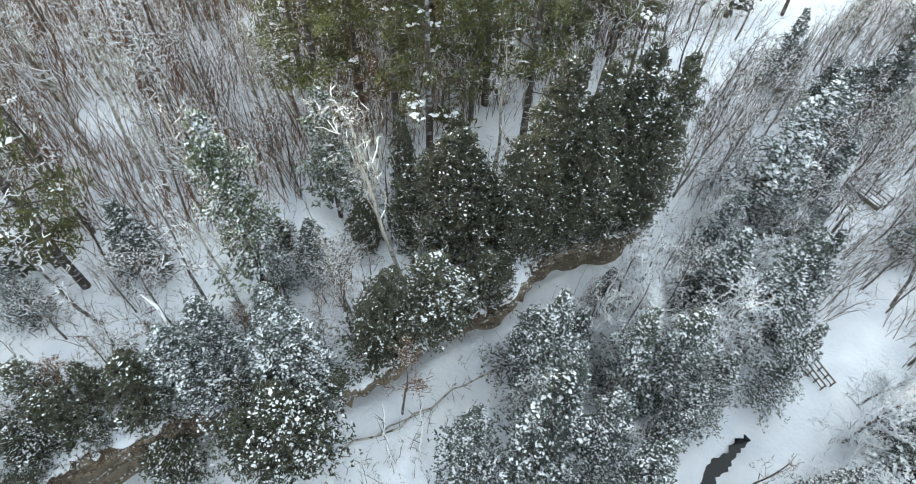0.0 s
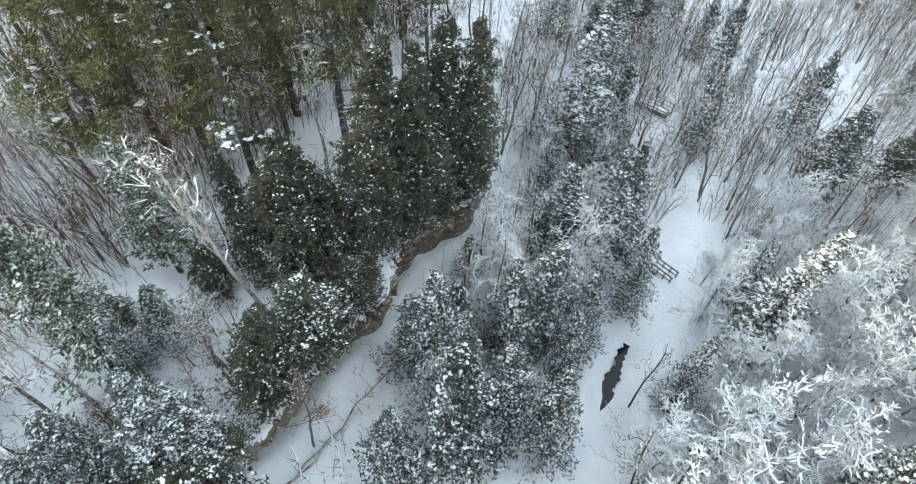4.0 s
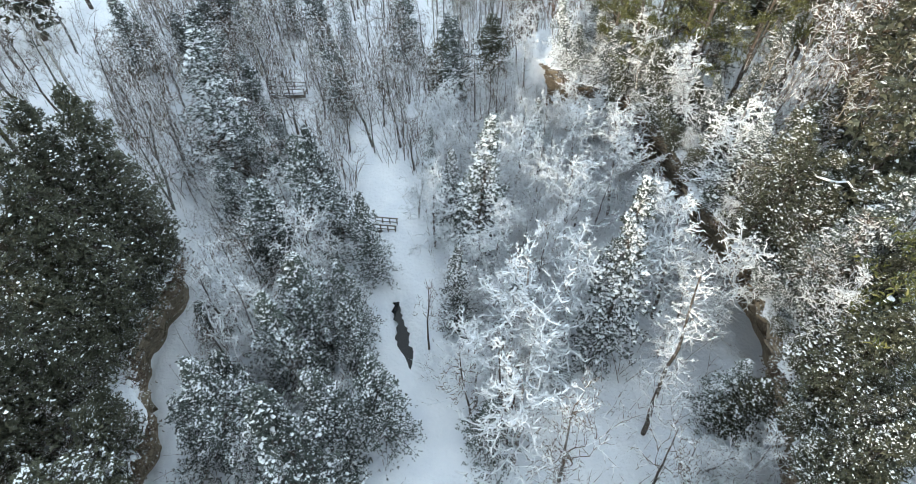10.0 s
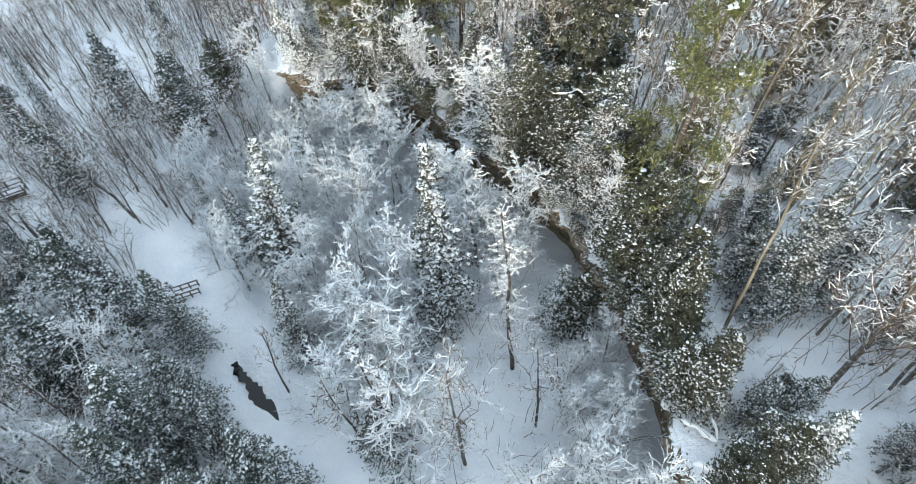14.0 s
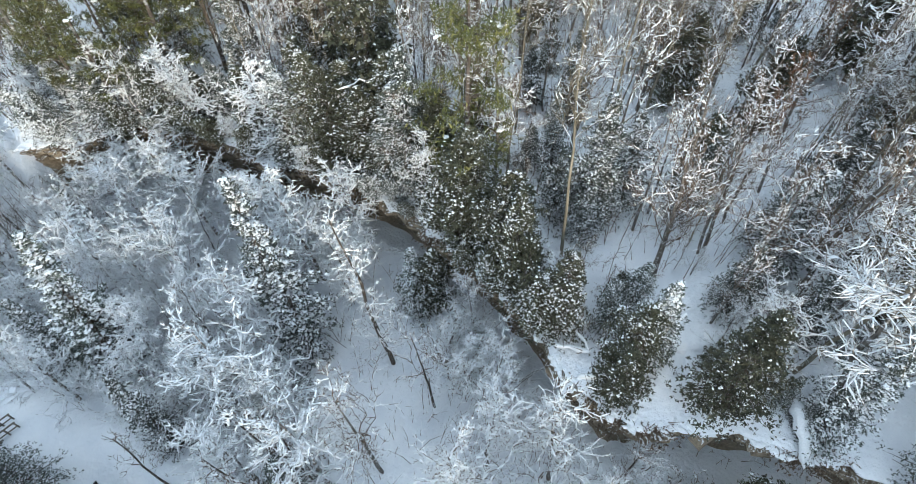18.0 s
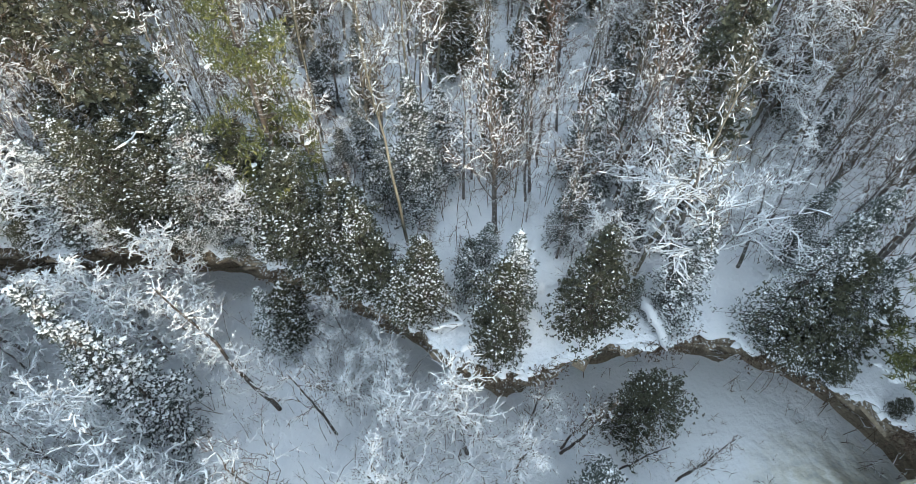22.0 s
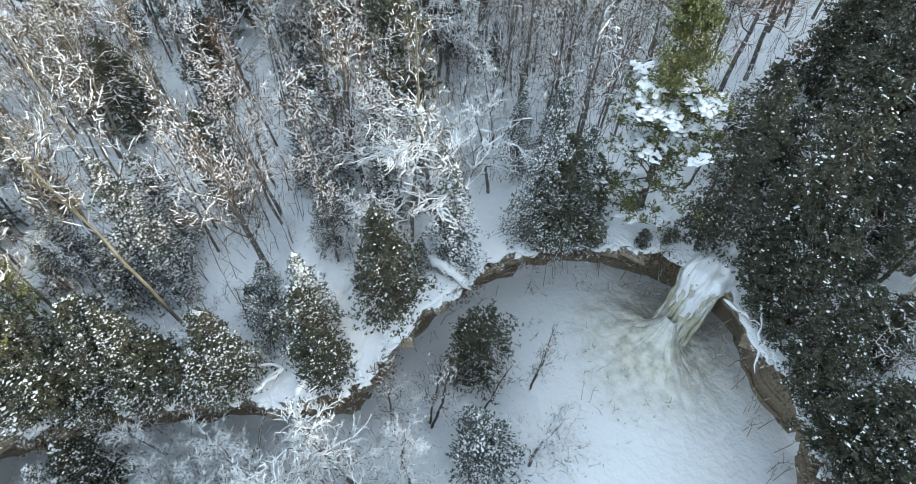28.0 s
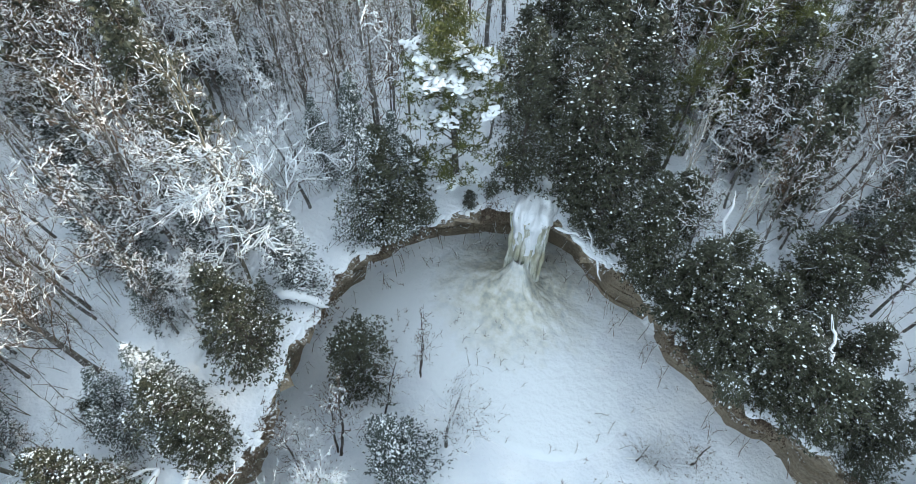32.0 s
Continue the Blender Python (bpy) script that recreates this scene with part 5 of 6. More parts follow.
# floor below the west cliff and along the stream
plant("hemlock", -9.5, 14.4, 13.2, wide=0.79)
plant("hemlock", -6.0, 11.4, 15.7, wide=0.82)
plant("hemlock", -4.5, 14.0, 11.3, wide=0.91, tilt=2, toward=109)
plant("hemlock", -1.5, 14.4, 11.0, wide=0.81)
plant("hemlock", -7.1, 19.5, 11.0, wide=0.95)
plant("hemlock", -2.7, 19.0, 9.5, wide=0.72)
plant("hemlock", -0.9, 27.4, 10.1, wide=0.75)
plant("hemlock", -4.6, 29.4, 13.3, wide=0.82)
plant("hemlock", -3.0, 32.5, 11.8, wide=0.74, tilt=4, toward=97)
plant("hemlock", -7.4, 28.6, 10.8, wide=1.07)
plant("hemlock", -11.3, 34.1, 8.2, tilt=4, toward=-72)
plant("rime", -9.3, 21.0, 11.1, wide=0.95, tilt=3, toward=-68)
plant("hemlock", -4.9, 21.5, 11.4, wide=0.98)
plant("hemlock", -3.0, 22.2, 9.5, wide=0.81)
plant("rime", -11.1, 24.2, 10.2, wide=0.95, tilt=6, toward=-68)
plant("rime", -4.3, 25.3, 11.1, wide=0.95)
plant("hemlock", -8.5, 7.9, 9.4, wide=1.15)
plant("hemlock", -9.6, 17.2, 9.5, wide=0.84)
plant("maple", -9.0, 25.4, 10.9, wide=0.75, tilt=2, toward=-71)
plant("spruce", -12.5, 42.0, 14.6, wide=1.35, tilt=4, toward=-75)
plant("hemlock", -7.6, 42.7, 5.2, wide=1.15, tilt=2, toward=-80)
plant("maple", 0.7, 43.2, 14.3, wide=0.75, tilt=9, toward=92)
plant("maple", 3.3, 42.4, 12.9, wide=0.75, tilt=5, toward=87)
plant("maple", -16.5, 36.6, 13.8, wide=0.75, tilt=9, toward=-69)
plant("maple", -15.7, 41.1, 13.7, wide=0.75, tilt=6, toward=-71)
plant("maple", -19.8, 42.4, 11.3, wide=0.75, tilt=8, toward=-67)
plant("cedar", 8.5, 48.3, 5.4, wide=1.35)
plant("cedar", 13.2, 46.6, 5.9, wide=1.35)
plant("maple", 7.3, 46.8, 7.7, wide=0.83, tilt=9, toward=83)
plant("maple", 11.3, 46.4, 8.9, wide=0.75, tilt=9, toward=78)
plant("maple", 15.2, 45.3, 8.9, wide=0.75, tilt=9, toward=74)
plant("rust", 18.5, 44.8, 7.4, wide=0.75, tilt=9, toward=70)
plant("maple", 4.2, 46.1, 8.2, wide=0.75, tilt=5, toward=86)
# cedars and brush of the west rim
plant("sapling", -24.6, 3.3, 13.9)
plant("sapling", -27.2, 10.4, 11.0, wide=1.05)
plant("frosted", -16.3, 10.8, 7.4, wide=1.3)
plant("hemlock", -17.6, 2.1, 9.4, wide=1.27)
plant("frosted", -14.7, 0.4, 10.6, wide=1.07)
plant("maple", -18.4, 6.1, 8.7, wide=0.75)
plant("rust", -14.0, 6.9, 9.9, wide=0.75, tilt=3, toward=-28)
plant("cedar", -16.2, 6.7, 6.2, wide=1.25)
plant("hemlock", -20.9, -0.6, 6.7, wide=1.35)
plant("maple", -22.9, -5.7, 5.8, wide=1.34, tilt=9, toward=10)
plant("cedar", -20.5, -5.2, 5.7, wide=1.35)
plant("hemlock", -19.9, -2.9, 7.3, wide=1.35)
plant("frosted", -23.2, -9.4, 4.6, wide=1.35)
plant("frosted", -20.8, -10.8, 3.7, wide=1.35)
plant("cedar", -21.1, -8.7, 4.9, wide=1.35)
plant("hemlock", -19.4, -1.7, 5.9, wide=1.35)
plant("hemlock", -29.5, -2.3, 6.7, wide=1.35, tilt=2, toward=4)
plant("frosted", -26.5, 5.8, 3.4, wide=1.30)
plant("hemlock", -29.1, -8.7, 5.0, wide=1.35)
plant("rust", -22.9, -8.5, 4.6, wide=1.58, tilt=9, toward=16)
plant("frosted", -18.6, -5.9, 5.2, wide=1.35)
plant("cedar", -16.7, -1.7, 6.2, wide=1.35)
plant("maple", -17.7, 4.1, 5.5, wide=0.92, tilt=5, toward=-15)
plant("pale", -19.6, 10.8, 16.7, wide=0.75, tilt=6, toward=156)
plant("pale", -19.4, 6.8, 9.1, wide=0.75, tilt=4, toward=163)
plant("cedar", -22.1, 12.9, 6.7, wide=0.94)
plant("cedar", -23.8, 10.6, 4.7, wide=1.35)
plant("maple", -25.6, 3.6, 10.6, wide=0.75, tilt=8, toward=-11)
plant("maple", -32.5, 1.4, 10.9, wide=0.75, tilt=5, toward=-4)
plant("pale", -36.0, 1.0, 14.7, wide=0.75)
plant("pale", -35.4, 11.1, 12.1, wide=0.75, tilt=9, toward=169)
plant("cedar", -19.2, 18.4, 4.6, wide=1.35, tilt=4, toward=137)
plant("cedar", -19.7, 14.3, 10.4, wide=1.35)
plant("cedar", -16.4, 8.4, 7.8, wide=1.3)
plant("maple", -24.1, 11.1, 7.7, wide=0.75, tilt=5, toward=-26)
plant("cedar", -24.1, 18.5, 6.7)
plant("hemlock", -23.5, 6.9, 5.4, wide=1.35)
plant("rust", -20.1, 6.7, 4.3, wide=1.62, tilt=9, toward=-23)
# snowy trees before the spur of the east wall
plant("rime", 10.6, 2.4, 12.0, wide=0.95)
plant("white", 18.0, 16.3, 7.4, wide=1.12, tilt=9, toward=-143)
plant("white", 19.8, 20.8, 7.4, wide=1.37, tilt=9, toward=-138)
plant("white", 18.1, 23.0, 5.9, wide=1.70, tilt=9, toward=-133)
plant("rime", 16.9, 6.1, 5.9, wide=1.18, tilt=9, toward=-164)
plant("rime", 8.3, 3.3, 12.1, wide=0.95, tilt=3, toward=25)
plant("white", 6.2, 15.4, 10.2, wide=0.95, tilt=7, toward=-117)
plant("white", 6.0, 11.4, 13.0, wide=0.95, tilt=2, toward=64)
plant("rime", 4.4, 21.7, 7.0, wide=0.95, tilt=9, toward=-107)
# dark crowns behind the falls
plant("cedar", 2.8, -29.0, 11.8, wide=1.25)
plant("cedar", 2.8, -31.4, 8.6, wide=1.35)
plant("cedar", 11.0, -32.6, 8.0, wide=1.35)
plant("cedar", 7.0, -34.6, 7.6, wide=1.35)
plant("cedar", 8.1, -31.0, 7.8, wide=1.29)
plant("pine", -4.8, -35.4, 10.3, wide=1.35)
plant("pine", -5.6, -42.6, 9.6, wide=1.35)
plant("maple", -9.6, -31.7, 7.2, wide=0.84, tilt=9, toward=-104)
plant("maple", -3.4, -24.6, 8.0, wide=0.75, tilt=8, toward=-95)
plant("cedar", -6.6, -21.4, 5.4, wide=1.35)
plant("cedar", -10.0, -26.2, 5.0, wide=1.35)

def wood(kinds, spots, low, high, seed, gap=2.0, floor=False):
    """Scatters trees over a rectangle of the plateau (or of the valley floor), clear of those that stand there."""
    rng = random.Random(seed)
    x0, y0, x1, y1 = spots[:4]
    for _ in range(spots[4]):
        x, y = rng.uniform(x0, x1), rng.uniform(y0, y1)
        sd = from_rim(x, y)[0][0]
        if (sd > -1.2 if floor else sd < 1.0) or abs(x - 1.2) < 3.0 and 4 < y < 38 or floor and (x - 14) ** 2 + (y - 12.5) ** 2 < 10 or (y < (.5 if floor else 3) and sd < 0) or any((x - a) ** 2 + (y - b) ** 2 < gap * gap for a, b in STOOD):
            continue
        if any((x - a) ** 2 + (y - b) ** 2 < r * r for a, b, r in GLADES):
            continue
        STOOD.append((x, y))
        plant(rng.choice(kinds), round(x, 2), round(y, 2), rng.uniform(low, high), tilt=rng.uniform(0, 4), toward=rng.uniform(0, 360))


# open snow between the trees: x, y, radius
GLADES = [(22.9, -.4, 2.2), (17.4, -16.6, 1.9), (16.5, -5.5, 1.6), (11.5, -23.2, 2.5), (24, 1.3, 2.6), (13.6, -23.5, 2), (15.5, 14, 3), (11, 13, 3),
          (16.5, 16.5, 2.5), (-7.8, -27, 2), (2.5, 21, 2.5), (15.4, -18.4, 1.8), (19.5, -5, 1.2), (14.6, 8.3, 2)]
STOOD = [tuple(ob.location[:2]) for ob in bpy.data.objects if ob.get("group") == "trees of the gorge"]
wood(("brown", "pole", "pole", "thin", "pale"), (-75, -8, -22, 60, 170), 8, 14, 1, 1.6)
wood(("pine", "brown", "cedar_far", "pine"), (-60, 30, -24, 85, 45), 14, 22, 2, 3)
wood(("maple", "pale", "maple", "brown", "hemlock_far"), (-22, 37, 20, 95, 260), 5, 10, 3, 1.3, floor=True)
wood(("brown", "tan", "pole", "pole", "tan", "cedar_far"), (24, -28, 75, 45, 230), 10, 17, 4, 1.9)
wood(("tan", "pole", "brown", "pole", "rust"), (16, -62, 70, -10, 150), 10, 17, 5, 1.7)
wood(("pine", "pine", "brown", "cedar_far", "pole"), (17, 42, 75, 85, 110), 12, 20, 6, 2)
wood(("brown", "cedar_far", "pale", "pole", "pole"), (-35, -75, 12, -28, 120), 8, 15, 7, 1.7)
# unseen wood to the south-west, added to screen the gorge from the low sun
wood(("pine", "cedar_far", "cedar_far"), (-75, -60, -24, -10, 70), 12, 21, 8, 3)
wood(("thin", "thin", "pole"), (-34, -30, 36, 60, 60), 3, 6, 9, 1.4)
wood(("white", "white", "white", "larch"), (5, 20, 23, 46, 80), 4, 8, 10, 1.4, floor=True)
wood(("white", "white", "larch", "white"), (7, 19, 23, 44, 60), 5, 9, 43, 1.3, floor=True)
wood(("brown", "pale", "brown", "rust", "brown"), (-80, -8, -26, 50, 90), 8, 14, 44, 1.3)
wood(("brown", "pine", "cedar_far", "brown"), (-50, -78, 4, -34, 90), 10, 17, 46, 2)
wood(("maple", "brown", "tan", "pole"), (24, -40, 70, 20, 70), 10, 16, 45, 1.3)
wood(("hemlock_far", "pole", "maple", "cedar"), (23, 10, 34, 42, 40), 5, 9, 37, 1.7)
wood(("pole", "maple", "thin"), (-36, -8, -23, 16, 40), 5, 9, 38, 1.6)
wood(("cedar", "pole", "brown"), (-30, -34, 6, -20, 40), 6, 11, 39, 1.8)
wood(("cedar", "brown", "hemlock_far", "brown"), (-36, -42, -6, -20, 45), 5, 10, 63, 1.8)
wood(("hemlock_far", "frosted", "hemlock_far", "thin"), (26, -45, 55, 10, 110), 3, 6.5, 61, 1.2)
wood(("hemlock_far", "cedar_far", "thin"), (-30, -60, 10, -28, 60), 3, 6.5, 62, 1.2)

wood(("pole", "maple", "tan", "maple", "pole", "rime"), (24, -40, 60, 34, 290), 7, 14, 71, 1.1)
wood(("maple", "tan", "maple", "rime"), (17, -60, 50, -20, 170), 7, 13, 72, 1.2)
wood(("maple", "maple", "rust"), (2, 47, 30, 80, 170), 6, 11, 73, 1.0)
wood(("maple", "pole", "pale"), (-34, -55, 3, -24, 110), 7, 12, 74, 1.4)

wood(("cedar", "maple", "rust", "hemlock", "maple"), (-24, -12, -16, 9, 110), 3, 5.5, 75, 1.1)
wood(("maple", "rust", "hemlock"), (-24, 8, -17, 20, 26), 3.5, 6, 76, 1.3)

wood(("hemlock", "thin", "rime", "maple", "frosted"), (15.5, -17, 25, 1, 90), 2.5, 6.5, 77, 1.0)
wood(("hemlock", "rime", "maple", "rime"), (-13, 13, -3.4, 40, 65), 5, 9, 78, 1.3, floor=True)

wood(("cedar_far", "maple", "cedar_far", "pole"), (-9, -60, 13, -28, 80), 8, 13, 79, 1.6)


def brush(name, label, area, count, low, high, seed, mat, white, floor=None):
    """Saplings and twigs too fine to count, as one mesh, with snow along them."""
    rng = np.random.default_rng(seed)
    x0, y0, x1, y1 = area
    x, y = rng.uniform(x0, x1, count), rng.uniform(y0, y1, count)
    sd = from_rim(x, y)[0]
    keep = (value_noise(x, y, 5, seed) > -.35) & ~((np.abs(x - 1.2) < 2.6) & (y > -12) & (y < 40))
    if floor is not None:
        keep &= (sd < -.6) if floor else (sd > .8)
    x, y = x[keep], y[keep]
    z = land(x, y)
    n = len(x)
    h = rng.uniform(low, high, n)
    root = np.column_stack([x, y, z - .05])
    lean = rng.normal(0, .18, (n, 3)) * np.array([1, 1, 0])
    mid = root + (np.array([0, 0, 1.]) + lean) * (h * .5)[:, None]
    tip = mid + (np.array([0, 0, 1.]) + lean * 2 + rng.normal(0, .1, (n, 3))) * (h * .5)[:, None]
    pieces = [tubes(root, mid, .010 + h * .0045, .008 + h * .003, 3), spikes(mid, tip, .008 + h * .003)]
    snow = []
    for k in range(7):
        u = rng.uniform(.25, 1, n)[:, None]
        at = np.where(u < .5, root + (mid - root) * u * 2, mid + (tip - mid) * (u * 2 - 1))
        way = unit(np.column_stack([rng.normal(0, 1, (n, 2)), rng.uniform(.2, 1.3, n)]))
        end = at + way * (h * rng.uniform(.12, .3, n))[:, None]
        pieces.append(spikes(at, end, np.full(n, .015)))
        some = rng.uniform(0, 1, n) < white
        snow.append(spikes(at[some] + np.array([0, 0, .014]), end[some] + np.array([0, 0, .012]), np.full(some.sum(), .030 if white < 1 else .042)))
    if white >= 1:
        side = np.array([.018, -.012, 0])
        snow.append(spikes(root + side, mid + side, .016 + h * .004))
        snow.append(spikes(mid + side, tip, .014 + h * .003))
    v, f = joined(*pieces)
    ob = tagged(new(name, mesh_of(name, v, f, mat)), label, "brush", kind="stuff")
    if white:
        v, f = joined(*snow)
        stuff("snow", mesh_of("snow", v, f, SNOW_BOUGH), ob, "white snow on the twigs")
    return ob


brush("brush", "brown twigs and saplings on the west plateau", (-60, -12, -15, 62), 3200, .8, 3.6, 1, TWIG, .3, False)
brush("brush", "brown twigs and saplings on the east plateau", (14, -36, 62, 50), 4200, .8, 4.0, 2, TWIG, .35, False)
brush("brush", "brown twigs and saplings on the south plateau", (-32, -62, 30, -18), 2600, .8, 3.5, 3, TWIG, .3, False)
brush("brush", "dense brown brush on the spur and the far valley", (-22, 38, 30, 84), 6500, 1.2, 5.0, 4, TWIG, .2)
brush("brush", "snow-coated twigs on the valley floor", (3, 3, 25, 46), 700, .5, 2.2, 5, TWIG, 1.0, True)
brush("brush", "thin twigs on the floor under the west cliff", (-19, -8, 0, 40), 1500, .5, 2.6, 7, TWIG, .4, True)
brush("brush", "reddish brown thicket on the west plateau", (-84, -8, -30, 48), 9000, 2.5, 6.5, 8, RUST_TWIG, .08, False)
brush("brush", "sparse twigs on the floor below the falls", (-14, -20, 16, 4), 620, .4, 2.0, 6, TWIG, .3, True)
brush("brush", "snowy saplings under the east wall", (4, -3, 22, 20), 420, 1.2, 4.2, 9, TWIG, .8, True)


def rim_roots(first, last, name, count, seed):
    """Roots, ferns and dead twigs that hang over the broken edge."""
    rng = np.random.default_rng(seed)
    k = rng.integers(first, last, count)
    keep = value_noise(k * .35, 0 * k, 2.6, seed) > -.1
    k = k[keep]
    n = len(k)
    off = jag(k * .35) + rng.uniform(-.1, .5, n)
    root = np.column_stack([RIM[k, 0] + RIM_OUT[k, 0] * off, RIM[k, 1] + RIM_OUT[k, 1] * off, RIM[k, 2] + rng.uniform(-.35, .25, n)])
    way = unit(np.column_stack([-RIM_OUT[k] * rng.uniform(.3, 1.2, (n, 1)) + rng.normal(0, .5, (n, 2)), rng.normal(-.15, .6, n)]))
    tip = root + way * (.25 + .9 * rng.uniform(0, 1, n) ** 2)[:, None]
    v, f = spikes(root, tip, rng.uniform(.01, .03, n))
    v2, f2 = sprays(np.repeat(tip, 3, 0), unit(np.repeat(way, 3, 0) + rng.normal(0, .7, (n * 3, 3))), rng.uniform(.08, .22, n * 3), rng.uniform(.02, .06, n * 3))
    v, f = joined((v, f), (v2, f2))
    return tagged(new(name, mesh_of(name, v, f, TWIG)), "dark roots and dead ferns along the cliff rim", "roots", kind="stuff")


rim_roots(LOW, head, "rim_roots", 3600, 61)
rim_roots(head, falls, "rim_roots", 3600, 62)
rim_roots(falls, spur, "rim_roots", 3000, 63)
rim_roots(spur, TOP, "rim_roots", 3200, 64)


def litter(name, count, seed):
    """Needles, bark and leaves fallen on the snow under the rim of the gorge's head."""
    rng = np.random.default_rng(seed)
    k = rng.integers(head, spur, count)
    k = k[value_noise(k * .35, 0 * k, 4.0, seed) > -.3]
    n = len(k)
    off = -.2 - 3.2 * rng.uniform(0, 1, n) ** 1.8
    x, y = RIM[k, 0] + RIM_OUT[k, 0] * off + rng.normal(0, .2, n), RIM[k, 1] + RIM_OUT[k, 1] * off + rng.normal(0, .2, n)
    at = np.column_stack([x, y, land(x, y) + .05])
    np.random.seed(seed)
    v, f = sprays(at, unit(rng.normal(0, 1, (n, 3)) * np.array([1, 1, .1])), rng.uniform(.04, .2, n), rng.uniform(.015, .05, n))
    return tagged(new(name, mesh_of(name, v, f, TWIG)), "brown needles and bark fallen on the snow", "litter", kind="stuff")


litter("forest_litter", 3000, 71)


def fallen(ax, ay, az, bx, by, bz, r, snow, label):
    """A dead stem between two places, crooked, with stubs and a ridge of snow."""
    rng = random.Random(int(ax * 31 + by * 17))
    a, b = np.array([ax, ay, az]), np.array([bx, by, bz])
    n = 7
    pts = np.array([a + (b - a) * k / n for k in range(n + 1)])
    wob = np.linalg.norm(b - a) * .025
    pts[1:-1] += np.array([[rng.gauss(0, wob) for _ in range(3)] for _ in range(n - 1)])
    rad = np.linspace(r, r * .4, n + 1) * np.array([rng.uniform(.85, 1.15) for _ in range(n + 1)])
    rad[0], rad[-1] = r * .5, .02
    thing = empty("fallen_tree")
    tagged(thing, label, "dead tree")
    v, f = stem(pts, rad, 7)
    part("trunk", mesh_of("trunk", v, f, BARK_PALE if snow < .03 else BARK_GREY, True), thing)
    s, e, w = [], [], []
    for k in range(9):
        i = rng.randrange(1, n)
        d = np.array([rng.gauss(0, 1), rng.gauss(0, 1), rng.gauss(.4, .6)])
        s.append(pts[i]), e.append(pts[i] + d / np.linalg.norm(d) * rng.uniform(.4, 1.4)), w.append(r * .35)
    v, f = spikes(s, e, w)
    stuff("branchwork", mesh_of("branchwork", v, f, BARK_GREY), thing)
    if snow:
        up = np.array([0, 0, 1.])
        deep = snow * np.array([.15] + [rng.uniform(.45, 1.1) for _ in range(n - 1)] + [.1])
        top = pts + up * (rad * .6 + deep * .5)[:, None]
        v, f = stem(top, rad * .8 + deep, 7)
        stuff("snow", mesh_of("snow", v, f, SNOW_BOUGH, True), thing, "ridge of white snow on the stem")
    return thing


fallen(16.6, -2.8, 8.6, 13.8, 0.0, 6.6, .16, .12, "snow-covered dead trunk jutting over the rim")
fallen(17.0, -11.2, 9.6, 14.3, -12.3, 8.2, .25, .28, "stump and log under a thick ridge of snow")
fallen(19.1, 2.3, 8.4, 16.1, -1.0, 8.8, .14, .1, "crooked dead branch with snow on the rim")
fallen(16.1, -1.0, 8.8, 16.4, 1.0, 7.7, .12, .1, "crooked dead branch with snow on the rim")
fallen(4.6, -23.7, 8.6, 2.1, -23.4, 9.2, .10, .05, "crooked white dead branch beside the falls")
fallen(2.1, -23.4, 9.2, 0.7, -22.0, 7.4, .08, .05, "crooked white dead branch beside the falls")
fallen(2.1, -23.4, 9.2, 4.2, -24.4, 11.0, .07, .03, "crooked white dead branch beside the falls")
fallen(-11.3, 23.6, 3.5, -7.9, 24.9, 2.2, .08, .04, "thin dead trunk leaning among hemlocks")
fallen(-7.9, 29.1, 4.4, -6.5, 29.7, 4.4, .14, .22, "log capped with a thick pad of snow")
fallen(-4.7, 30.0, 4.2, -3.6, 31.5, 4.1, .10, .14, "log capped with a thick pad of snow")
fallen(-8.0, 21.5, 3.1, -6.0, 23.3, 3.1, .08, .06, "thin dead trunk leaning among hemlocks")
fallen(-14.7, -0.3, 1.0, -12.9, 8.5, 1.5, .10, 0, "long thin fallen trunk on the snow")
fallen(-13.7, 4.5, 1.1, -12.1, 14.2, 2.1, .09, 0, "long thin fallen trunk on the snow")
fallen(-11.7, 4.4, 0.6, -13.7, 5.5, 5.0, .11, .02, "bare leaning trunk below the west cliff")
fallen(-11.1, 6.4, 0.6, -12.7, 7.8, 3.9, .10, .02, "bare leaning trunk below the west cliff")
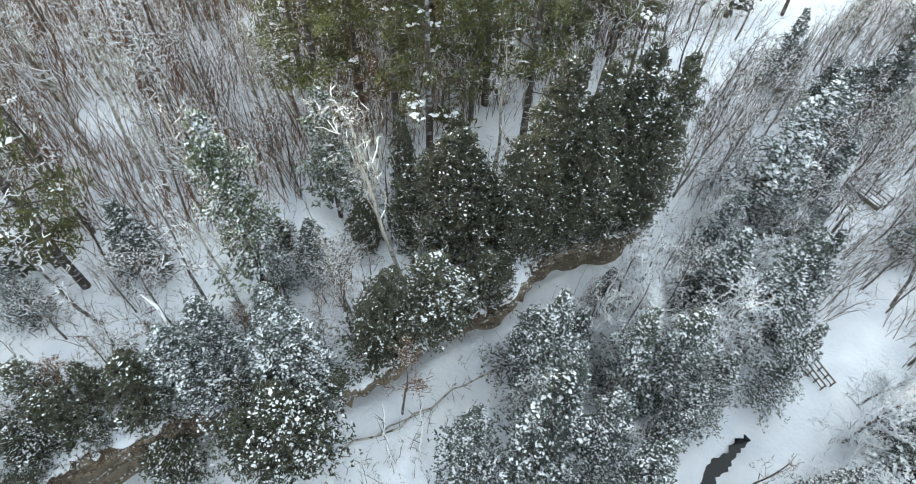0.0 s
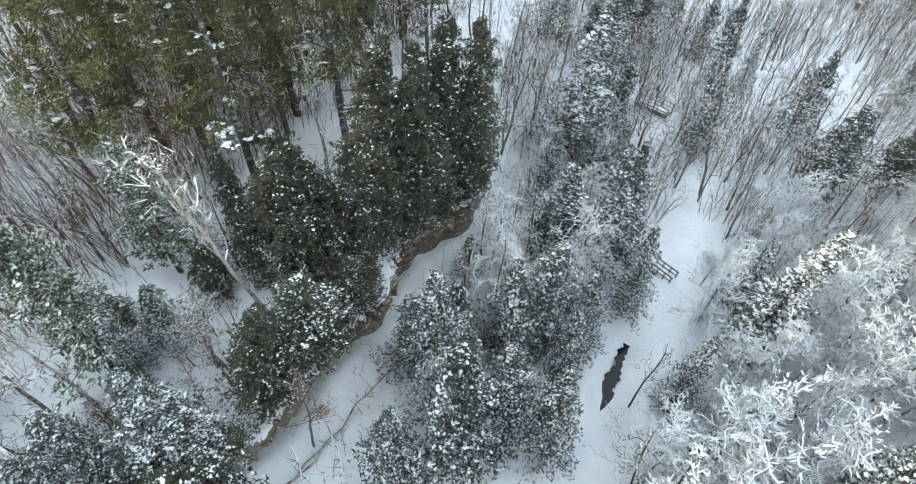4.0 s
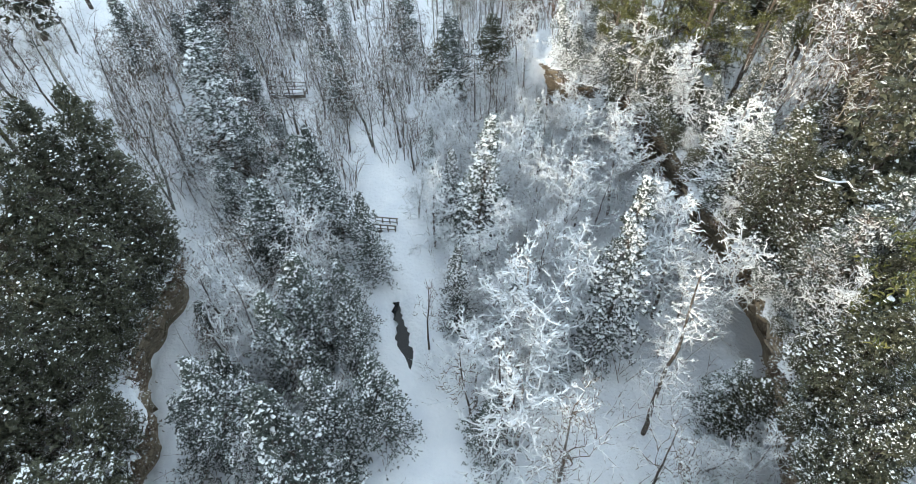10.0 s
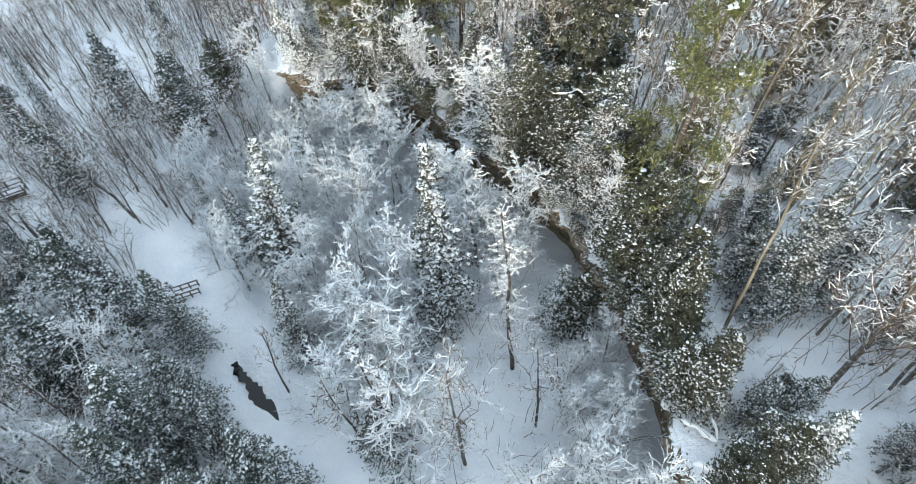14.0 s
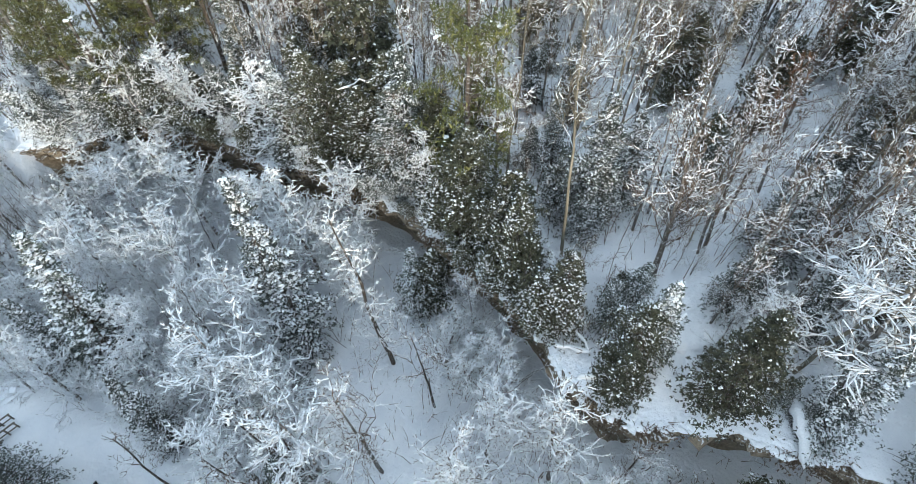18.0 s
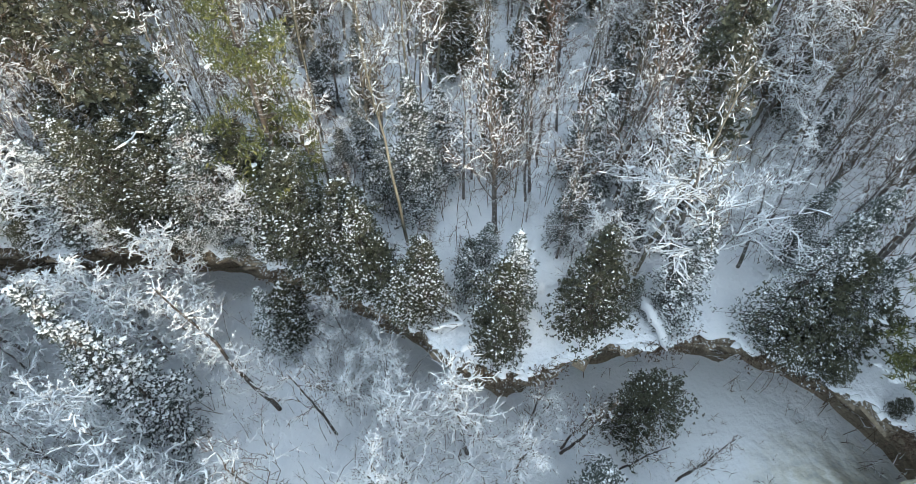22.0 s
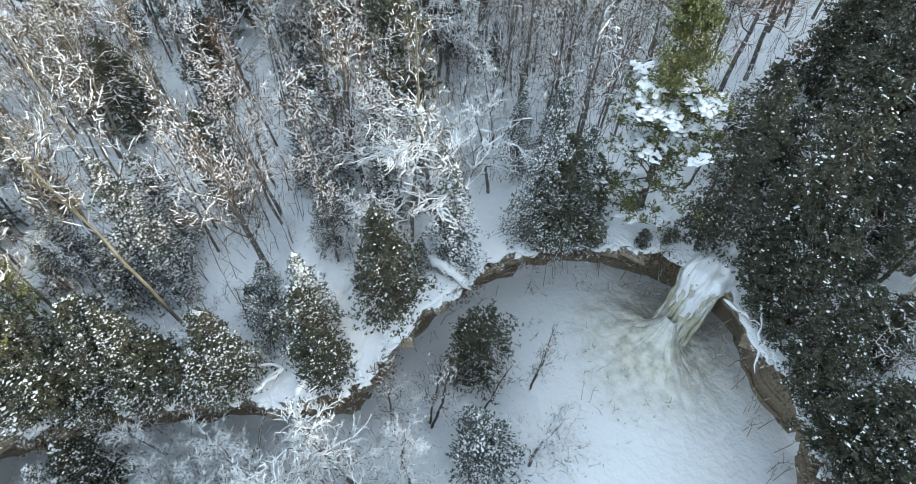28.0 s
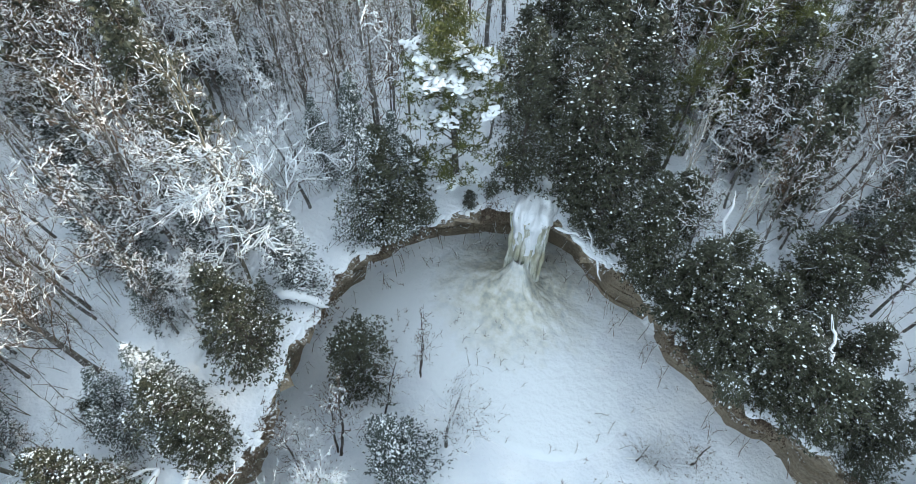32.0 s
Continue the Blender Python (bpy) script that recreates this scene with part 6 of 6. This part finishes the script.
fallen(-18.9, -1.2, 7.5, -22.1, -2.7, 13.2, .13, .04, "pale dead trunk leaning over the cedars")
fallen(-18.8, -1.0, 7.4, -19.2, -2.7, 8.5, .08, .07, "pale dead limb with snow among cedars")
fallen(-16.5, 2.7, 7.1, -17.1, 1.2, 6.1, .08, .06, "pale dead limb with snow among cedars")
fallen(-11.9, 21.4, 0.5, -12.2, 24.0, 5.6, .12, .02, "bare trunk leaning beside the west cliff")
fallen(7.7, 21.6, 5.1, 8.4, 19.3, 2.0, .12, .03, "broken dead trunk with a cap of snow")
fallen(-4.5, 30.0, 4.2, -3.2, 30.3, 5.2, .08, .14, "log capped with a thick pad of snow")
fallen(-7.9, 30.0, 3.5, -6.6, 30.3, 3.4, .10, .2, "log capped with a thick pad of snow")
fallen(-12.4, 29.4, 3.0, -12.4, 29.4, 5.0, .1, .05, "thin dead trunk leaning among hemlocks")
fallen(-4.7, -14.8, 0.8, -8.8, -16.1, 0.9, .07, .06, "fallen branch under snow on the gorge floor")
fallen(-4.2, -21.7, 10.7, -3.6, -22.0, 17.7, .10, .03, "pale trunk leaning over the south rim")
fallen(-10.3, -18.2, 13.2, -9.5, -19.7, 14.6, .07, .05, "crooked dead limb above the cedars")
fallen(18.4, 2.1, 8.8, 16.7, -0.0, 8.0, .09, .08, "snow-covered dead limb on the rim")
fallen(18.0, 0.8, 8.3, 18.4, -1.9, 9.0, .09, .07, "snow-covered dead limb on the rim")
fallen(25.4, 19.2, 13.9, 26.9, 16.9, 14.5, .05, .05, "dead limb with snow above the rim")
fallen(15.1, -21.1, 9.7, 14.3, -19.6, 14.4, .12, .04, "pale trunk leaning on the rim cedars")
fallen(14.5, -19.0, 8.6, 14.6, -17.9, 12.3, .12, .02, "pale trunk leaning on the rim cedars")


# ---- kinds built but not planted are taken away ----
for kind, things in KINDS.items():
    for n, (thing, _) in enumerate(things):
        if n > USED.get(kind, -1):
            for ob in (*thing.children_recursive, thing):
                bpy.data.objects.remove(ob)
